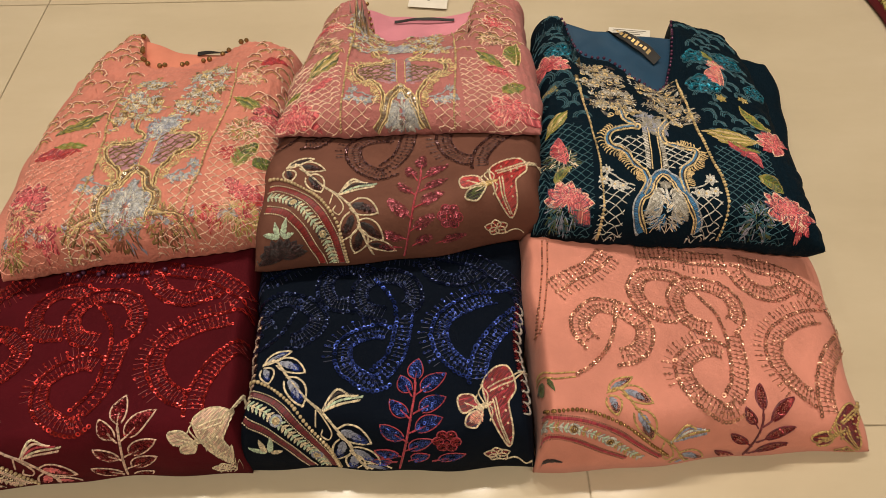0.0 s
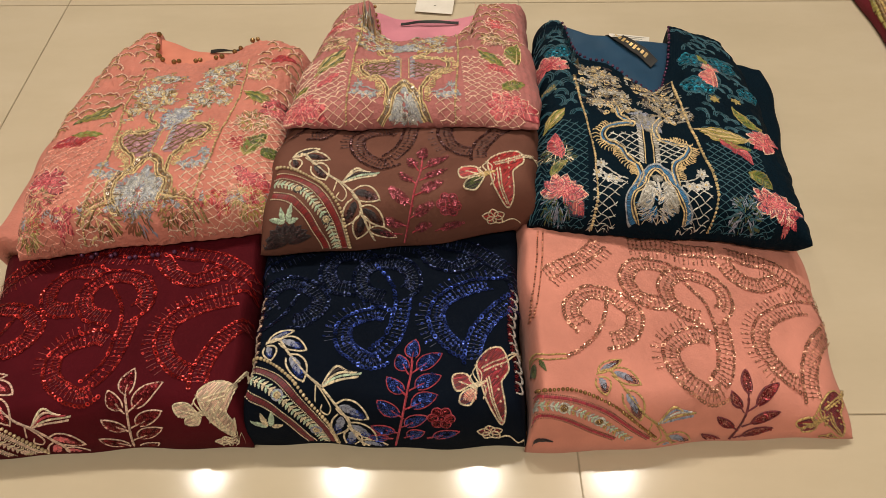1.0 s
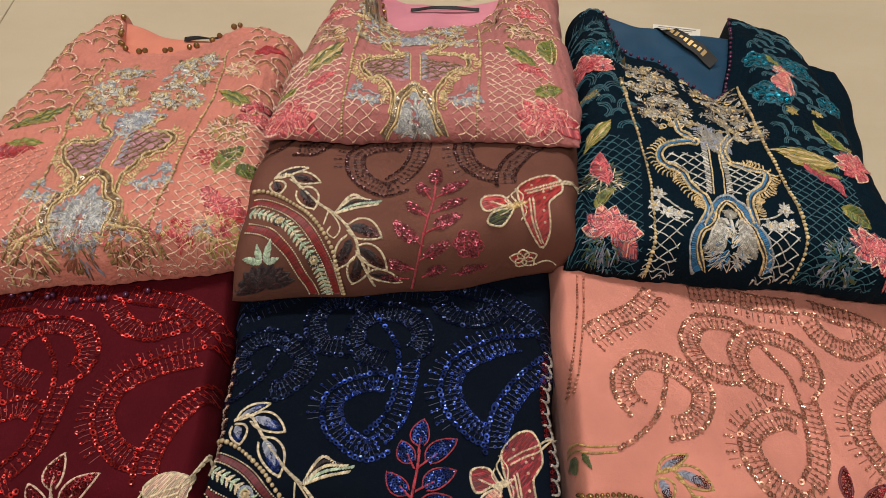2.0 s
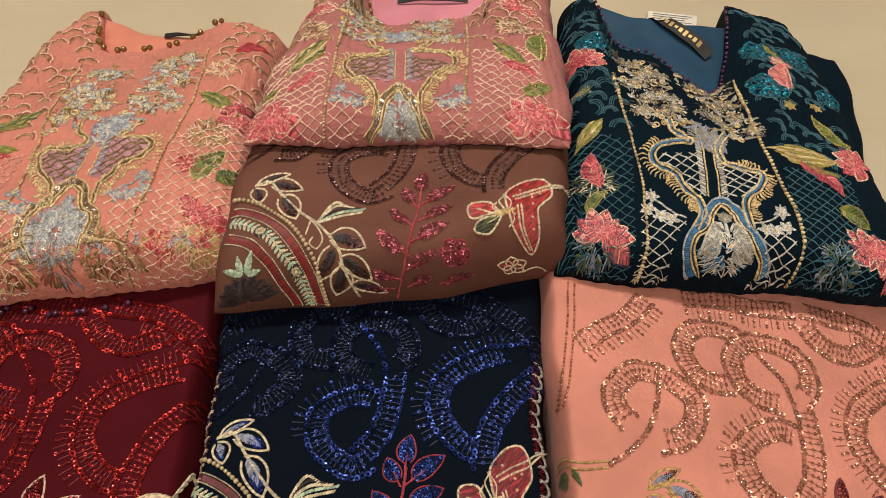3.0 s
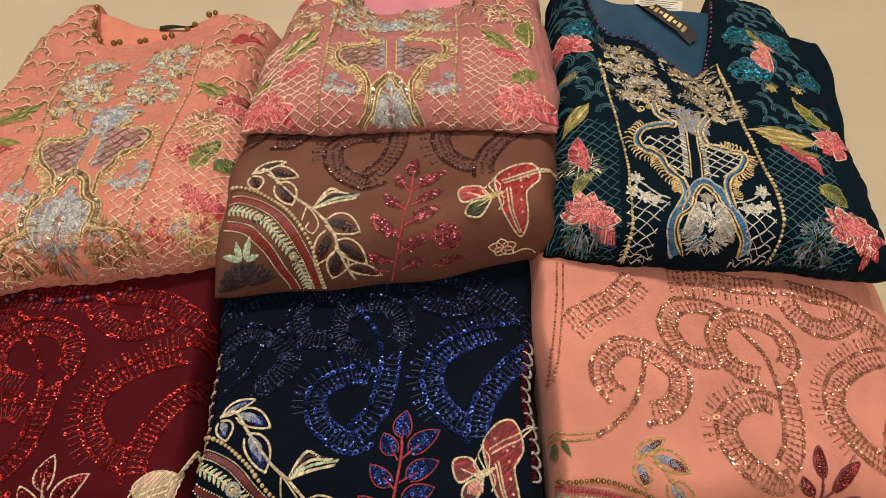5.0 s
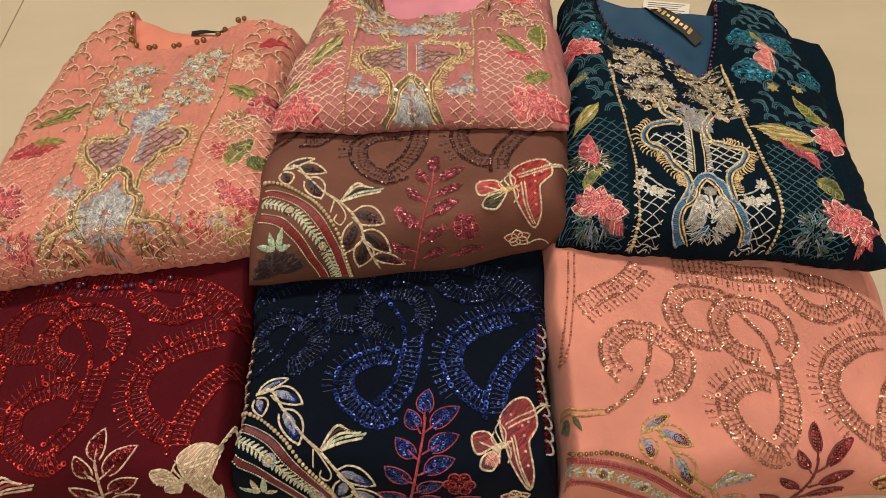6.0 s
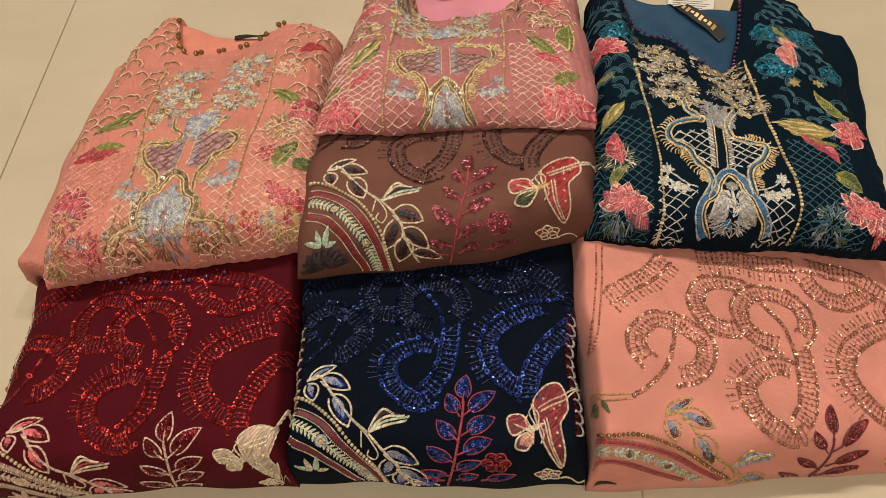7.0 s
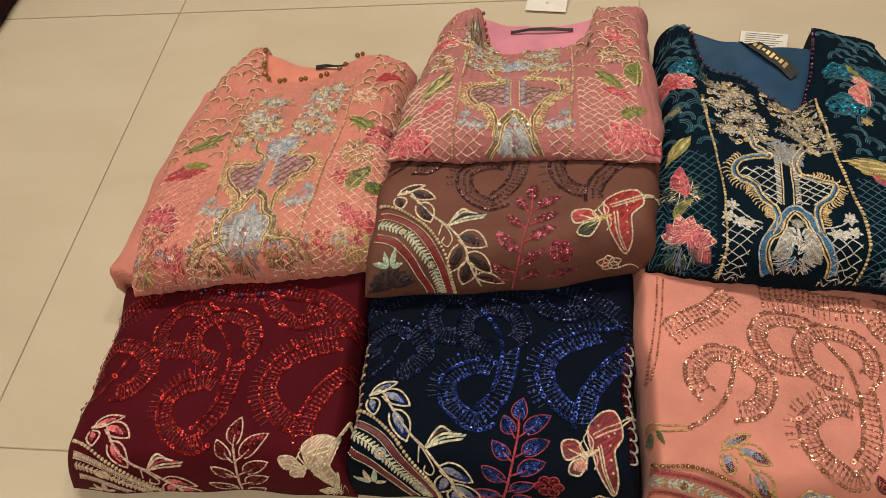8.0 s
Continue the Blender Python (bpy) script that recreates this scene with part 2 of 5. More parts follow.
PEACH = Cloth([(-0.617, 0.156), (-0.326, 0.197), (-0.338, 0.562), (-0.592, 0.608)], (0.088, 0.05),
              [(0.122, 0.140, 0.122), (0.114, 0.132, 0.122), (0.080, 0.092, 0.082)], (0.032, 0.03, 0.012, 0.035), bows=(0, 0, 0, 0.033), neck=[(0.138, 0), (0.178, 0.06), (0.25, 0.080), (0.44, 0.072), (0.553, 0.055), (0.642, 0.03), (0.732, 0.01), (0.823, 0)], seed=6, under=(MAROON, NAVY, BROWN), quilt=0.0012)
TEAL = Cloth([(-0.040, 0.194), (0.278, 0.168), (0.298, 0.602), (0.006, 0.612)], (0.088, 0.05),
             [(0.124, 0.138, 0.112), (0.130, 0.134, 0.092), (0.090, 0.096, 0.058)], (0.024, 0.035, 0.012, 0.03), bows=(0, 0.01, 0, 0), neck=[(0.13, 0), (0.16, 0.085), (0.2, 0.105), (0.3, 0.118), (0.40, 0.150), (0.49, 0.176), (0.54, 0.160), (0.61, 0.100), (0.65, 0.05), (0.68, 0)], seed=7, under=(PINK, NAVY, BROWN), quilt=0.0006)
# ---- end of the cloth surfaces ----

# ---- the room ----
TILE = 0.8
tile_mat = tile_material()
grout, gn, gl, gb = material("grout", 0.9)
gb.inputs["Base Color"].default_value = (0.43, 0.355, 0.25, 1)
floor = tagged(part("floor", box_bm((-3.2, -2.4, -0.06), (3.2, 4.0, -0.002)), grout), "cream polished tile floor with thin brown joints", "floor", kind="structure")


def tile_mesh():
    bm = box_bm((0.0008, 0.0008, -0.0019), (TILE - 0.0008, TILE - 0.0008, 0.0), 0.0006)
    me = bpy.data.meshes.new("tile")
    bm.to_mesh(me)
    bm.free()
    me.materials.append(tile_mat)
    return me


one_tile = tile_mesh()
for i in range(-4, 4):
    for j in range(-3, 5):
        ob = child("tile", one_tile, floor)
        ob.location = (i * TILE, j * TILE, 0)
# unseen walls and ceiling added for bounce; their tones set the fill
wall_paint = plaster("wall_paint", (0.42, 0.36, 0.29))
ceiling_paint = plaster("ceiling_paint", (0.6, 0.56, 0.5))
for name, lo, hi in (("bounce_wall_north", (-3.3, 4.0, 0), (3.3, 4.12, CEIL)), ("bounce_wall_south", (-3.3, -2.52, 0), (3.3, -2.4, CEIL)),
                     ("bounce_wall_west", (-3.32, -2.4, 0), (-3.2, 4.0, CEIL)), ("bounce_wall_east", (3.2, -2.4, 0), (3.32, 4.0, CEIL))):
    tagged(part(name, box_bm(lo, hi), wall_paint), "plain cream painted wall, unseen, added to bounce lamp light", "wall", kind="structure")
tagged(part("ceiling", box_bm((-3.3, -2.5, CEIL), (3.3, 4.1, CEIL + 0.1)), ceiling_paint), "plain off-white painted ceiling, unseen, bounces lamp light", "ceiling", kind="structure")

glow, wn, wl, wb = material("lamp_glow", 0.5)
wb.inputs["Emission Color"].default_value = (*WARM, 1)
wb.inputs["Emission Strength"].default_value = 30.0
white_trim, _, _, tb = material("lamp_trim", 0.4)
tb.inputs["Base Color"].default_value = (0.8, 0.8, 0.78, 1)


def downlight():
    lamp = new("downlight", None)
    lamp.location = (0, 0, CEIL)
    bm = bmesh.new()
    n = 28
    rings = [[bm.verts.new((r * math.cos(2 * math.pi * i / n), r * math.sin(2 * math.pi * i / n), z)) for i in range(n)]
             for r, z in ((0.095, -0.001), (0.095, -0.008), (0.074, -0.010), (0.066, -0.002))]
    for a, b in zip(rings, rings[1:]):
        for i in range(n):
            bm.faces.new((a[i], a[(i + 1) % n], b[(i + 1) % n], b[i]))
    part("trim_ring", bm, white_trim, lamp, smooth=True)
    bm = bmesh.new()
    bmesh.ops.create_circle(bm, cap_ends=True, segments=n, radius=0.067, matrix=Matrix.Translation((0, 0, -0.003)) @ Matrix.Rotation(math.pi, 4, "X"))
    part("diffuser", bm, glow, lamp, "glowing warm white diffuser")
    return tagged(lamp, "round recessed warm white ceiling downlight; the south row is added fill", "lamp", "ceiling downlights")


first = downlight()
for i, (x, y) in enumerate(DOWNLIGHTS):
    ob = first if i == 0 else copy_thing(first, pose(x, y, CEIL))
    ob.location = (x, y, CEIL)
    # the added fill row shines weaker
    data = bpy.data.lights.new("downlight_beam", "AREA")
    data.shape, data.size, data.energy, data.color = "DISK", 0.115, LAMP_POWER * (1.0 if y > 0 else 0.45), WARM
    lampo = child("beam", data, ob)
    lampo.location = (0, 0, -0.012)

# ---- the garments ----
maroon_cloth = fabric("maroon_crepe", (0.068, 0.0031, 0.0074), 0.0)
navy_cloth = fabric("navy_crepe", (0.0020, 0.0046, 0.0108), 0.0, spec=0.08)
pink_cloth = fabric("pink_georgette", (0.62, 0.25, 0.19), 0.08)
brown_cloth = fabric("brown_crepe", (0.150, 0.064, 0.046), 0.0)
mauve_cloth = fabric("mauve_net", (0.44, 0.165, 0.155), 0.08, pucker=0.8)
peach_cloth = fabric("peach_net", (0.59, 0.222, 0.168), 0.08, pucker=0.8)
teal_cloth = fabric("teal_net", (0.0017, 0.0090, 0.0170), 0.0, spec=0.08, pucker=0.6)


def garment(name, label, category, group):
    ob = new(name, None)
    return tagged(ob, label, category, group)


GROUP_T, GROUP_K = "folded embroidered trouser fabrics", "folded embroidered kurtas"
maroon_set = garment("folded_trousers", "maroon crepe folded trousers with red sequin swirls on the tiles", "trousers", GROUP_T)
navy_set = garment("folded_trousers", "navy crepe folded trousers with blue sequin swirls and floral border", "trousers", GROUP_T)
pink_set = garment("folded_trousers", "salmon pink folded trousers with copper sequin swirls and maroon sprig", "trousers", GROUP_T)
brown_set = garment("folded_trousers", "brown crepe folded trousers lying over navy ones under a mauve kurta", "trousers", GROUP_T)
mauve_kurta = garment("folded_kurta", "mauve pink folded kurta with gold and silver embroidered panel", "kurta", GROUP_K)
peach_kurta = garment("folded_kurta", "peach folded kurta with beaded neckline lying over maroon trousers", "kurta", GROUP_K)
teal_kurta = garment("folded_kurta", "dark teal folded kurta with silver panel and pink flowers", "kurta", GROUP_K)
for ob, cl, mat in ((maroon_set, MAROON, maroon_cloth), (navy_set, NAVY, navy_cloth), (pink_set, PINK, pink_cloth), (brown_set, BROWN, brown_cloth),
                    (mauve_kurta, MAUVE, mauve_cloth), (peach_kurta, PEACH, peach_cloth), (teal_kurta, TEAL, teal_cloth)):
    n = 180 if cl.quilt else 96
    child("folded_body", slab_mesh("folded_body", cl, mat, n, n), ob)


# ---- embroidery ----
def spline(pts, step):
    """A smooth curve through a few points, walked at even steps."""
    p = np.asarray(pts, float)
    if len(p) == 2:
        n = max(2, int(np.linalg.norm(p[1] - p[0]) / step) + 1)
        return p[0] + (p[1] - p[0]) * np.linspace(0, 1, n)[:, None]
    q = np.vstack([2 * p[0] - p[1], p, 2 * p[-1] - p[-2]])
    out = []
    t = np.linspace(0, 1, 24, endpoint=False)[:, None]
    for i in range(1, len(q) - 2):
        a, b, c, d = q[i - 1], q[i], q[i + 1], q[i + 2]
        out.append(0.5 * (2 * b + (c - a) * t + (2 * a - 5 * b + 4 * c - d) * t ** 2 + (3 * b - a - 3 * c + d) * t ** 3))
    out = np.vstack(out + [p[-1:]])
    s = np.concatenate([[0], np.cumsum(np.linalg.norm(np.diff(out, axis=0), axis=1))])
    n = max(2, int(s[-1] / step) + 1)
    w = np.linspace(0, s[-1], n)
    return np.stack([np.interp(w, s, out[:, 0]), np.interp(w, s, out[:, 1])], 1)


def across(c):
    d = np.gradient(c, axis=0)
    d = d / np.maximum(np.linalg.norm(d, axis=1), 1e-9)[:, None]
    return np.stack([-d[:, 1], d[:, 0]], 1)


class Work:
    """Stitching laid on one garment: thread, sequins and beads that follow its surface."""

    def __init__(self, cloth, map2=None, seed=0, along=False):
        self.along = along
        self.cloth, self.m = cloth, np.array(map2 if map2 is not None else [[1, 0, 0], [0, 1, 0]], float)
        self.xy, self.h, self.faces, self.idx, self.mats, self.now, self.n = [], [], [], [], [], 0, 0
        self.several = None
        self.rng = np.random.default_rng(seed + 11)

    def use(self, mat):
        self.several = mat if isinstance(mat, (list, tuple)) else None
        if self.several:
            mat = self.several[0]
        if mat not in self.mats:
            self.mats.append(mat)
        self.now = self.mats.index(mat)
        return self

    def pick(self):
        if self.several:
            m = self.several[int(self.rng.integers(len(self.several)))]
            if m not in self.mats:
                self.mats.append(m)
            self.now = self.mats.index(m)

    def place(self, pts):
        p = np.atleast_2d(np.asarray(pts, float))
        return p @ self.m[:, :2].T + self.m[:, 2]

    def add(self, xy, h, faces):
        self.xy.append(np.asarray(xy, float))
        self.h.append(np.asarray(h, float))
        n = self.n
        self.faces.extend([tuple(i + n for i in f) for f in faces])
        self.idx.extend([self.now] * len(faces))
        self.n += len(xy)

    # the calls below take points already placed on the garment, in metres
    def rope(self, c, w=0.0016, h=0.0010, step=None, twist=0.5):
        """A cord of short slanting stitches, each a little raised."""
        w, h, twist = w * 0.84, h * 1.45, twist * 1.25
        pitch = max(0.0012, w * 1.05)
        c = spline(c, pitch)
        k = len(c)
        if k < 2:
            return
        nrm = across(c)
        d = np.stack([nrm[:, 1], -nrm[:, 0]], 1)
        lean = d * 0.86 + nrm * twist
        lean = lean / np.linalg.norm(lean, axis=1)[:, None]
        wide = np.stack([-lean[:, 1], lean[:, 0]], 1)
        half = pitch * 0.92
        jit = self.rng.uniform(0.75, 1.2, k)
        xy, hs = [], []
        for t, ww, e in ((-1, 0.35, 0.15), (-0.35, 1.0, 0.95), (0.35, 1.0, 1.0), (1, 0.35, 0.2)):
            for sd, z in ((-0.5, 0.1), (0, 1.0), (0.5, 0.1)):
                xy.append(c + lean * half * t + wide * (w * ww * sd * jit)[:, None])
                hs.append(h * e * z * jit)
        xy = np.stack(xy, 1).reshape(-1, 2)
        hs = np.stack(hs, 1).ravel()
        f = [(12 * i + 3 * r + q + 3, 12 * i + 3 * r + q + 4, 12 * i + 3 * r + q + 1, 12 * i + 3 * r + q) for i in range(k) for r in range(3) for q in range(2)]
        self.add(xy, hs, [g[::-1] for g in f])

    def stitch(self, a, b, w=0.0009, h=0.0006, arch=True):
        """One straight thread, low at its ends."""
        a, b = np.asarray(a, float), np.asarray(b, float)
        d = b - a
        l = np.linalg.norm(d)
        if l < 1e-6:
            return
        nn = np.array([-d[1], d[0]]) / l * w / 2
        k = 3 if l < 0.012 else 5
        xy, hs, f = [], [], []
        for i in range(k):
            t = i / (k - 1)
            e = h * (0.35 + 0.65 * math.sin(math.pi * (0.08 + 0.84 * t))) if arch else h
            p = a + d * t
            xy += [p - nn, p, p + nn]
            hs += [e * 0.2, e, e * 0.2]
            if i:
                o = 3 * i
                f += [(o - 3, o - 2, o + 1, o)[::-1], (o - 2, o - 1, o + 2, o + 1)[::-1]]
        self.add(xy, hs, f)

    def sequin(self, p, r=0.0022, tilt=0.25):
        rng = self.rng
        a = rng.uniform(0, 2 * math.pi)
        g = abs(rng.normal(0, tilt))
        an = np.arange(8) * math.pi / 4 + a
        ring = np.stack([np.cos(an), np.sin(an)], 1)
        lift = 0.0009 + r * g * 0.5
        slope = ring @ np.array([math.cos(3 * a), math.sin(3 * a)]) * r * g
        xy = np.vstack([p + ring * r, p + ring * r * 0.46])
        hs = np.concatenate([lift + slope, lift + slope * 0.4 - r * 0.16])
        f = [(i, (i + 1) % 8, 8 + (i + 1) % 8, 8 + i) for i in range(8)]
        self.add(xy, hs, f)

    def bead(self, p, r=0.0016):
        an = np.arange(7) * 2 * math.pi / 7
        ring = np.stack([np.cos(an), np.sin(an)], 1)
        xy, hs = [], []
        for k, z in ((0.72, 0.15), (1.0, 0.85), (0.75, 1.55)):
            xy.append(p + ring * r * k)
            hs += [r * z] * 7
        xy = np.vstack(xy + [np.array([p])])
        hs.append(r * 1.9)
        f = [(7 * j + i, 7 * j + (i + 1) % 7, 7 * j + 7 + (i + 1) % 7, 7 * j + 7 + i) for j in range(2) for i in range(7)]
        f += [(14 + i, 14 + (i + 1) % 7, 21) for i in range(7)]
        self.add(xy, hs, f)

    def beads(self, c, r=0.0016, gap=None):
        for p in spline(c, gap or r * 2.15):
            self.bead(p, r * self.rng.uniform(0.88, 1.1))

    def sequins(self, c, r=0.0022, gap=None, tilt=0.25):
        for p in spline(c, gap or r * 1.75):
            self.sequin(p + self.rng.normal(0, r * 0.1, 2), r, tilt)

    def leaf_sides(self, a, b, w, bend=0.0, n=24):
        a, b = np.asarray(a, float), np.asarray(b, float)
        d = b - a
        l = np.linalg.norm(d)
        nn = np.array([-d[1], d[0]]) / l
        t = np.linspace(0, 1, n)
        mid = a + d * t[:, None] + nn * (bend * l * np.sin(np.pi * t))[:, None]
        half = w / 2 * np.sin(np.pi * t ** 0.8) ** 0.75
        return mid, mid + nn * half[:, None], mid - nn * half[:, None], l

    def leaf_outline(self, a, b, w, bend=0.0, rope=0.0015):
        mid, up, dn, l = self.leaf_sides(a, b, w, bend)
        self.rope(np.vstack([up[::3], b, dn[::-1][::3]]), rope)

    def leaf_satin(self, a, b, w, bend=0.0, pitch=0.0013, h=0.0016, lean=0.14, thick=None):
        """A padded satin-stitch leaf: slanting threads from the midrib to both sides."""
        l = np.linalg.norm(np.asarray(b, float) - np.asarray(a, float))
        n = max(5, int(l / pitch))
        mid, up, dn, l = self.leaf_sides(a, b, w, bend, n + 1)
        k = max(1, int(n * lean))
        for i in range(0, n + 1 - k):
            j = self.rng.uniform(-0.18, 0.14)
            self.pick()
            for side in (up, dn):
                self.stitch(mid[i], side[i + k] + (side[i + k] - mid[i + k]) * j, thick or pitch * 1.0, h * self.rng.uniform(0.8, 1.2))

    def leaf_sequins(self, a, b, w, bend=0.0, r=0.0017, tilt=0.3):
        l = np.linalg.norm(np.asarray(b, float) - np.asarray(a, float))
        n = max(4, int(l / (r * 1.7)))
        mid, up, dn, l = self.leaf_sides(a, b, w * 0.9, bend, n + 1)
        for i in range(1, n):
            wid = np.linalg.norm(up[i] - dn[i])
            k = max(1, int(round(wid / (r * 1.8))))
            for j in range(k):
                t = (j + 0.5) / k
                self.sequin(up[i] * (1 - t) + dn[i] * t + self.rng.normal(0, r * 0.15, 2), r, tilt)

    def swirl(self, c, side=1, length=0.017, spokes=(0.05, 0.95), r=0.0026, outer=None, thread_mat=None, sequin_mat=None, shine=0.22):
        """A row of sequins with spokes of thread and small sequins to one side, and perhaps short ticks to the other."""
        r = r * 0.85
        self.use(sequin_mat).sequins(c, r, r * 1.75, shine)
        s = spline(c, 0.0050)
        nrm = across(s)
        n = len(s)
        lo, hi = int(max(0.0, spokes[0]) * (n - 1)), int(min(1.0, spokes[1]) * (n - 1)) + 1
        if spokes[0] < 1 and hi - lo > 2:
            self.use(sequin_mat).sequins((s + side * nrm * length * 1.02)[lo:hi], r * 0.62, r * 1.2, shine)
        for i in range(n):
            t = i / max(1, n - 1)
            for sg, ln, span in ((side, length, spokes), (-side, 0.0125, outer)):
                if span is None or not (span[0] <= t <= span[1]):
                    continue
                ln = ln * self.rng.uniform(0.88, 1.08)
                lean = s[i] + self.rng.normal(0, 0.0003, 2)
                a = lean + sg * nrm[i] * r * 1.3
                b = lean + sg * nrm[i] * ln
                self.use(thread_mat).stitch(a, b, 0.0007, 0.0005)
                if sg == side or i % 2 == 0:
                    m = max(2, int(ln / 0.0056))
                    for k in range(m):
                        self.use(sequin_mat).sequin(a + (b - a) * ((k + 0.75) / m), r * 0.62, shine)

    def petal_flower(self, p, r, petals, mat, core, turn=0.0, squash=1.0, layers=1):
        for lay in range(layers):
            rr = r * (1 - 0.38 * lay)
            for i in range(petals):
                an = turn + (i + 0.5 * lay) * 2 * math.pi / petals
                d = np.array([math.cos(an), math.sin(an) * squash])
                self.use(mat).leaf_satin(p + d * rr * 0.18, p + d * rr, rr * 2.4 / petals + rr * 0.12, h=0.0012 + 0.0006 * lay)
        if core:
            self.use(core)
            for i in range(7):
                an = i * 2.4
                self.bead(p + np.array([math.cos(an), math.sin(an) * squash]) * r * 0.05 * math.sqrt(i), r * 0.06 + 0.0004)

    def lattice(self, poly, pitch, w=0.0010, h=0.0006, slant=1.0):
        """Crossed threads inside a closed outline."""
        poly = np.asarray(poly, float)
        lo, hi = poly.min(0), poly.max(0)
        c0 = (lo + hi) / 2
        span = np.linalg.norm(hi - lo)
        for sg in (1, -1):
            d = np.array([1.0, sg * slant])
            d /= np.linalg.norm(d)
            nn = np.array([-d[1], d[0]])
            m = int(span / pitch / 2) + 1
            for k in range(-m, m + 1):
                o = c0 + nn * k * pitch
                ts = []
                for i in range(len(poly)):
                    a, b = poly[i], poly[(i + 1) % len(poly)]
                    e = b - a
                    det = d[0] * -e[1] + e[0] * d[1]
                    if abs(det) < 1e-12:
                        continue
                    r = a - o
                    t = (r[0] * -e[1] + e[0] * r[1]) / det
                    s = (d[0] * r[1] - d[1] * r[0]) / det
                    if 0 <= s < 1:
                        ts.append(t)
                ts.sort()
                for a, b in zip(ts[::2], ts[1::2]):
                    if b - a > 0.002:
                        self.rope([o + d * a, o + d * b], w, h + 0.0003 * (sg > 0), 0.004, 0.15)

    def scatter(self, p, r, count, mats, length=(0.003, 0.007), squash=1.0, w=0.0011):
        """Dense free stitching round a middle, as in packed flower heads."""
        for i in range(count):
            an, rad = self.rng.uniform(0, 2 * math.pi), r * math.sqrt(self.rng.uniform(0, 1))
            q = p + np.array([math.cos(an), math.sin(an) * squash]) * rad
            d = an + self.rng.normal(0, 0.7)
            l = self.rng.uniform(*length)
            self.use(mats[i % len(mats)]).stitch(q, q + np.array([math.cos(d), math.sin(d) * squash]) * l, w, 0.0014 * self.rng.uniform(0.5, 1.2))

    def finish(self, name, parent, label="", clip=0.004, fold=0.0003):
        if not self.n:
            return None
        xy, h = np.vstack(self.xy), np.concatenate(self.h)
        cl = self.cloth
        if self.along:
            xy = np.stack([xy[:, 0], cl.rolled(xy[:, 0], xy[:, 1])], 1)
        u, v = cl.uv(xy[:, 0], xy[:, 1])
        z = cl.top_uv(u, v)
        e = 0.0012
        zx = (cl.top(xy[:, 0] + e, xy[:, 1]) - z) / e
        zy = (cl.top(xy[:, 0], xy[:, 1] + e) - z) / e
        zx, zy = np.clip(zx, -5, 5), np.clip(zy, -5, 5)
        nl = 1 / np.sqrt(1 + zx ** 2 + zy ** 2)
        steep = (v > 0.88) & (nl < 0.6)
        h = h + 0.0003
        P = np.stack([xy[:, 0] - zx * nl * h, xy[:, 1] - zy * nl * h, z + nl * h], 1)
        good = (u > clip) & (u < 1 - clip) & (v > fold) & (v < 1 - clip) & ~steep
        ok = good.tolist()
        faces, idx = [], []
        for f, i in zip(self.faces, self.idx):
            if ok[f[0]] and ok[f[1]] and ok[f[2]] and ok[f[-1]]:
                faces.append(f)
                idx.append(i)
        if not faces:
            return None
        used = np.unique([k for f in faces for k in f])
        at = np.full(len(P), -1)
        at[used] = np.arange(len(used))
        at = at.tolist()
        me = bpy.data.meshes.new(name)
        me.from_pydata(P[used].tolist(), [], [[at[k] for k in f] for f in faces])
        for m in self.mats:
            me.materials.append(m)
        me.polygons.foreach_set("material_index", idx)
        me.polygons.foreach_set("use_smooth", [True] * len(faces))
        me.update()
        return child(name, me, parent, label)


CREAM = thread("cream_thread", (0.60, 0.50, 0.34))
IVORY = thread("ivory_thread", (0.60, 0.41, 0.31))
GOLD = thread("gold_thread", (0.46, 0.31, 0.11), 0.34, 0.25)
PALE_GOLD = thread("pale_gold_thread", (0.590, 0.440, 0.220), 0.36, 0.2)
BRONZE = thread("bronze_thread", (0.20, 0.12, 0.045), 0.36, 0.3)
SILVER = thread("silver_thread", (0.506, 0.483, 0.437), 0.34, 0.25)
ICE = thread("ice_blue_thread", (0.36, 0.37, 0.39), 0.36, 0.2)
GREY_BLUE = thread("grey_blue_thread", (0.24, 0.255, 0.33), 0.4)
MINT = thread("mint_thread", (0.42, 0.52, 0.38))
RED = thread("red_thread", (0.42, 0.03, 0.03))
CRIMSON = thread("crimson_thread", (0.36, 0.03, 0.05))
ROSE = thread("rose_thread", (0.62, 0.13, 0.14))
BLUSH = thread("blush_thread", (0.70, 0.32, 0.24))
SALMON = thread("salmon_thread", (0.850, 0.506, 0.380))
GREEN = thread("leaf_green_thread", (0.15, 0.19, 0.02))
DARK_GREEN = thread("dark_green_thread", (0.07, 0.09, 0.02))
OLIVE = thread("olive_gold_thread", (0.30, 0.24, 0.05))
BLACK = thread("dark_plum_thread", (0.018, 0.008, 0.010))
MAROON_T = thread("maroon_thread", (0.13, 0.010, 0.018))
DEEP_RED = thread("deep_red_thread", (0.2, 0.009, 0.009))
NAVY_T = thread("navy_thread", (0.01, 0.016, 0.05))
BLUE_T = thread("bright_blue_thread", (0.03, 0.16, 0.34))
TEAL_T = thread("teal_thread", (0.016, 0.085, 0.115))
COPPER_T = thread("copper_thread", (0.25, 0.09, 0.05))
PLUM_T = thread("plum_thread", (0.055, 0.020, 0.022))
MAUVE_T = thread("lilac_thread", (0.42, 0.20, 0.24))
LIGHT_GOLD = thread("light_gold_thread", (0.64, 0.49, 0.25), 0.36, 0.15)
PEWTER = thread("pewter_thread", (0.27, 0.245, 0.20), 0.36, 0.2)
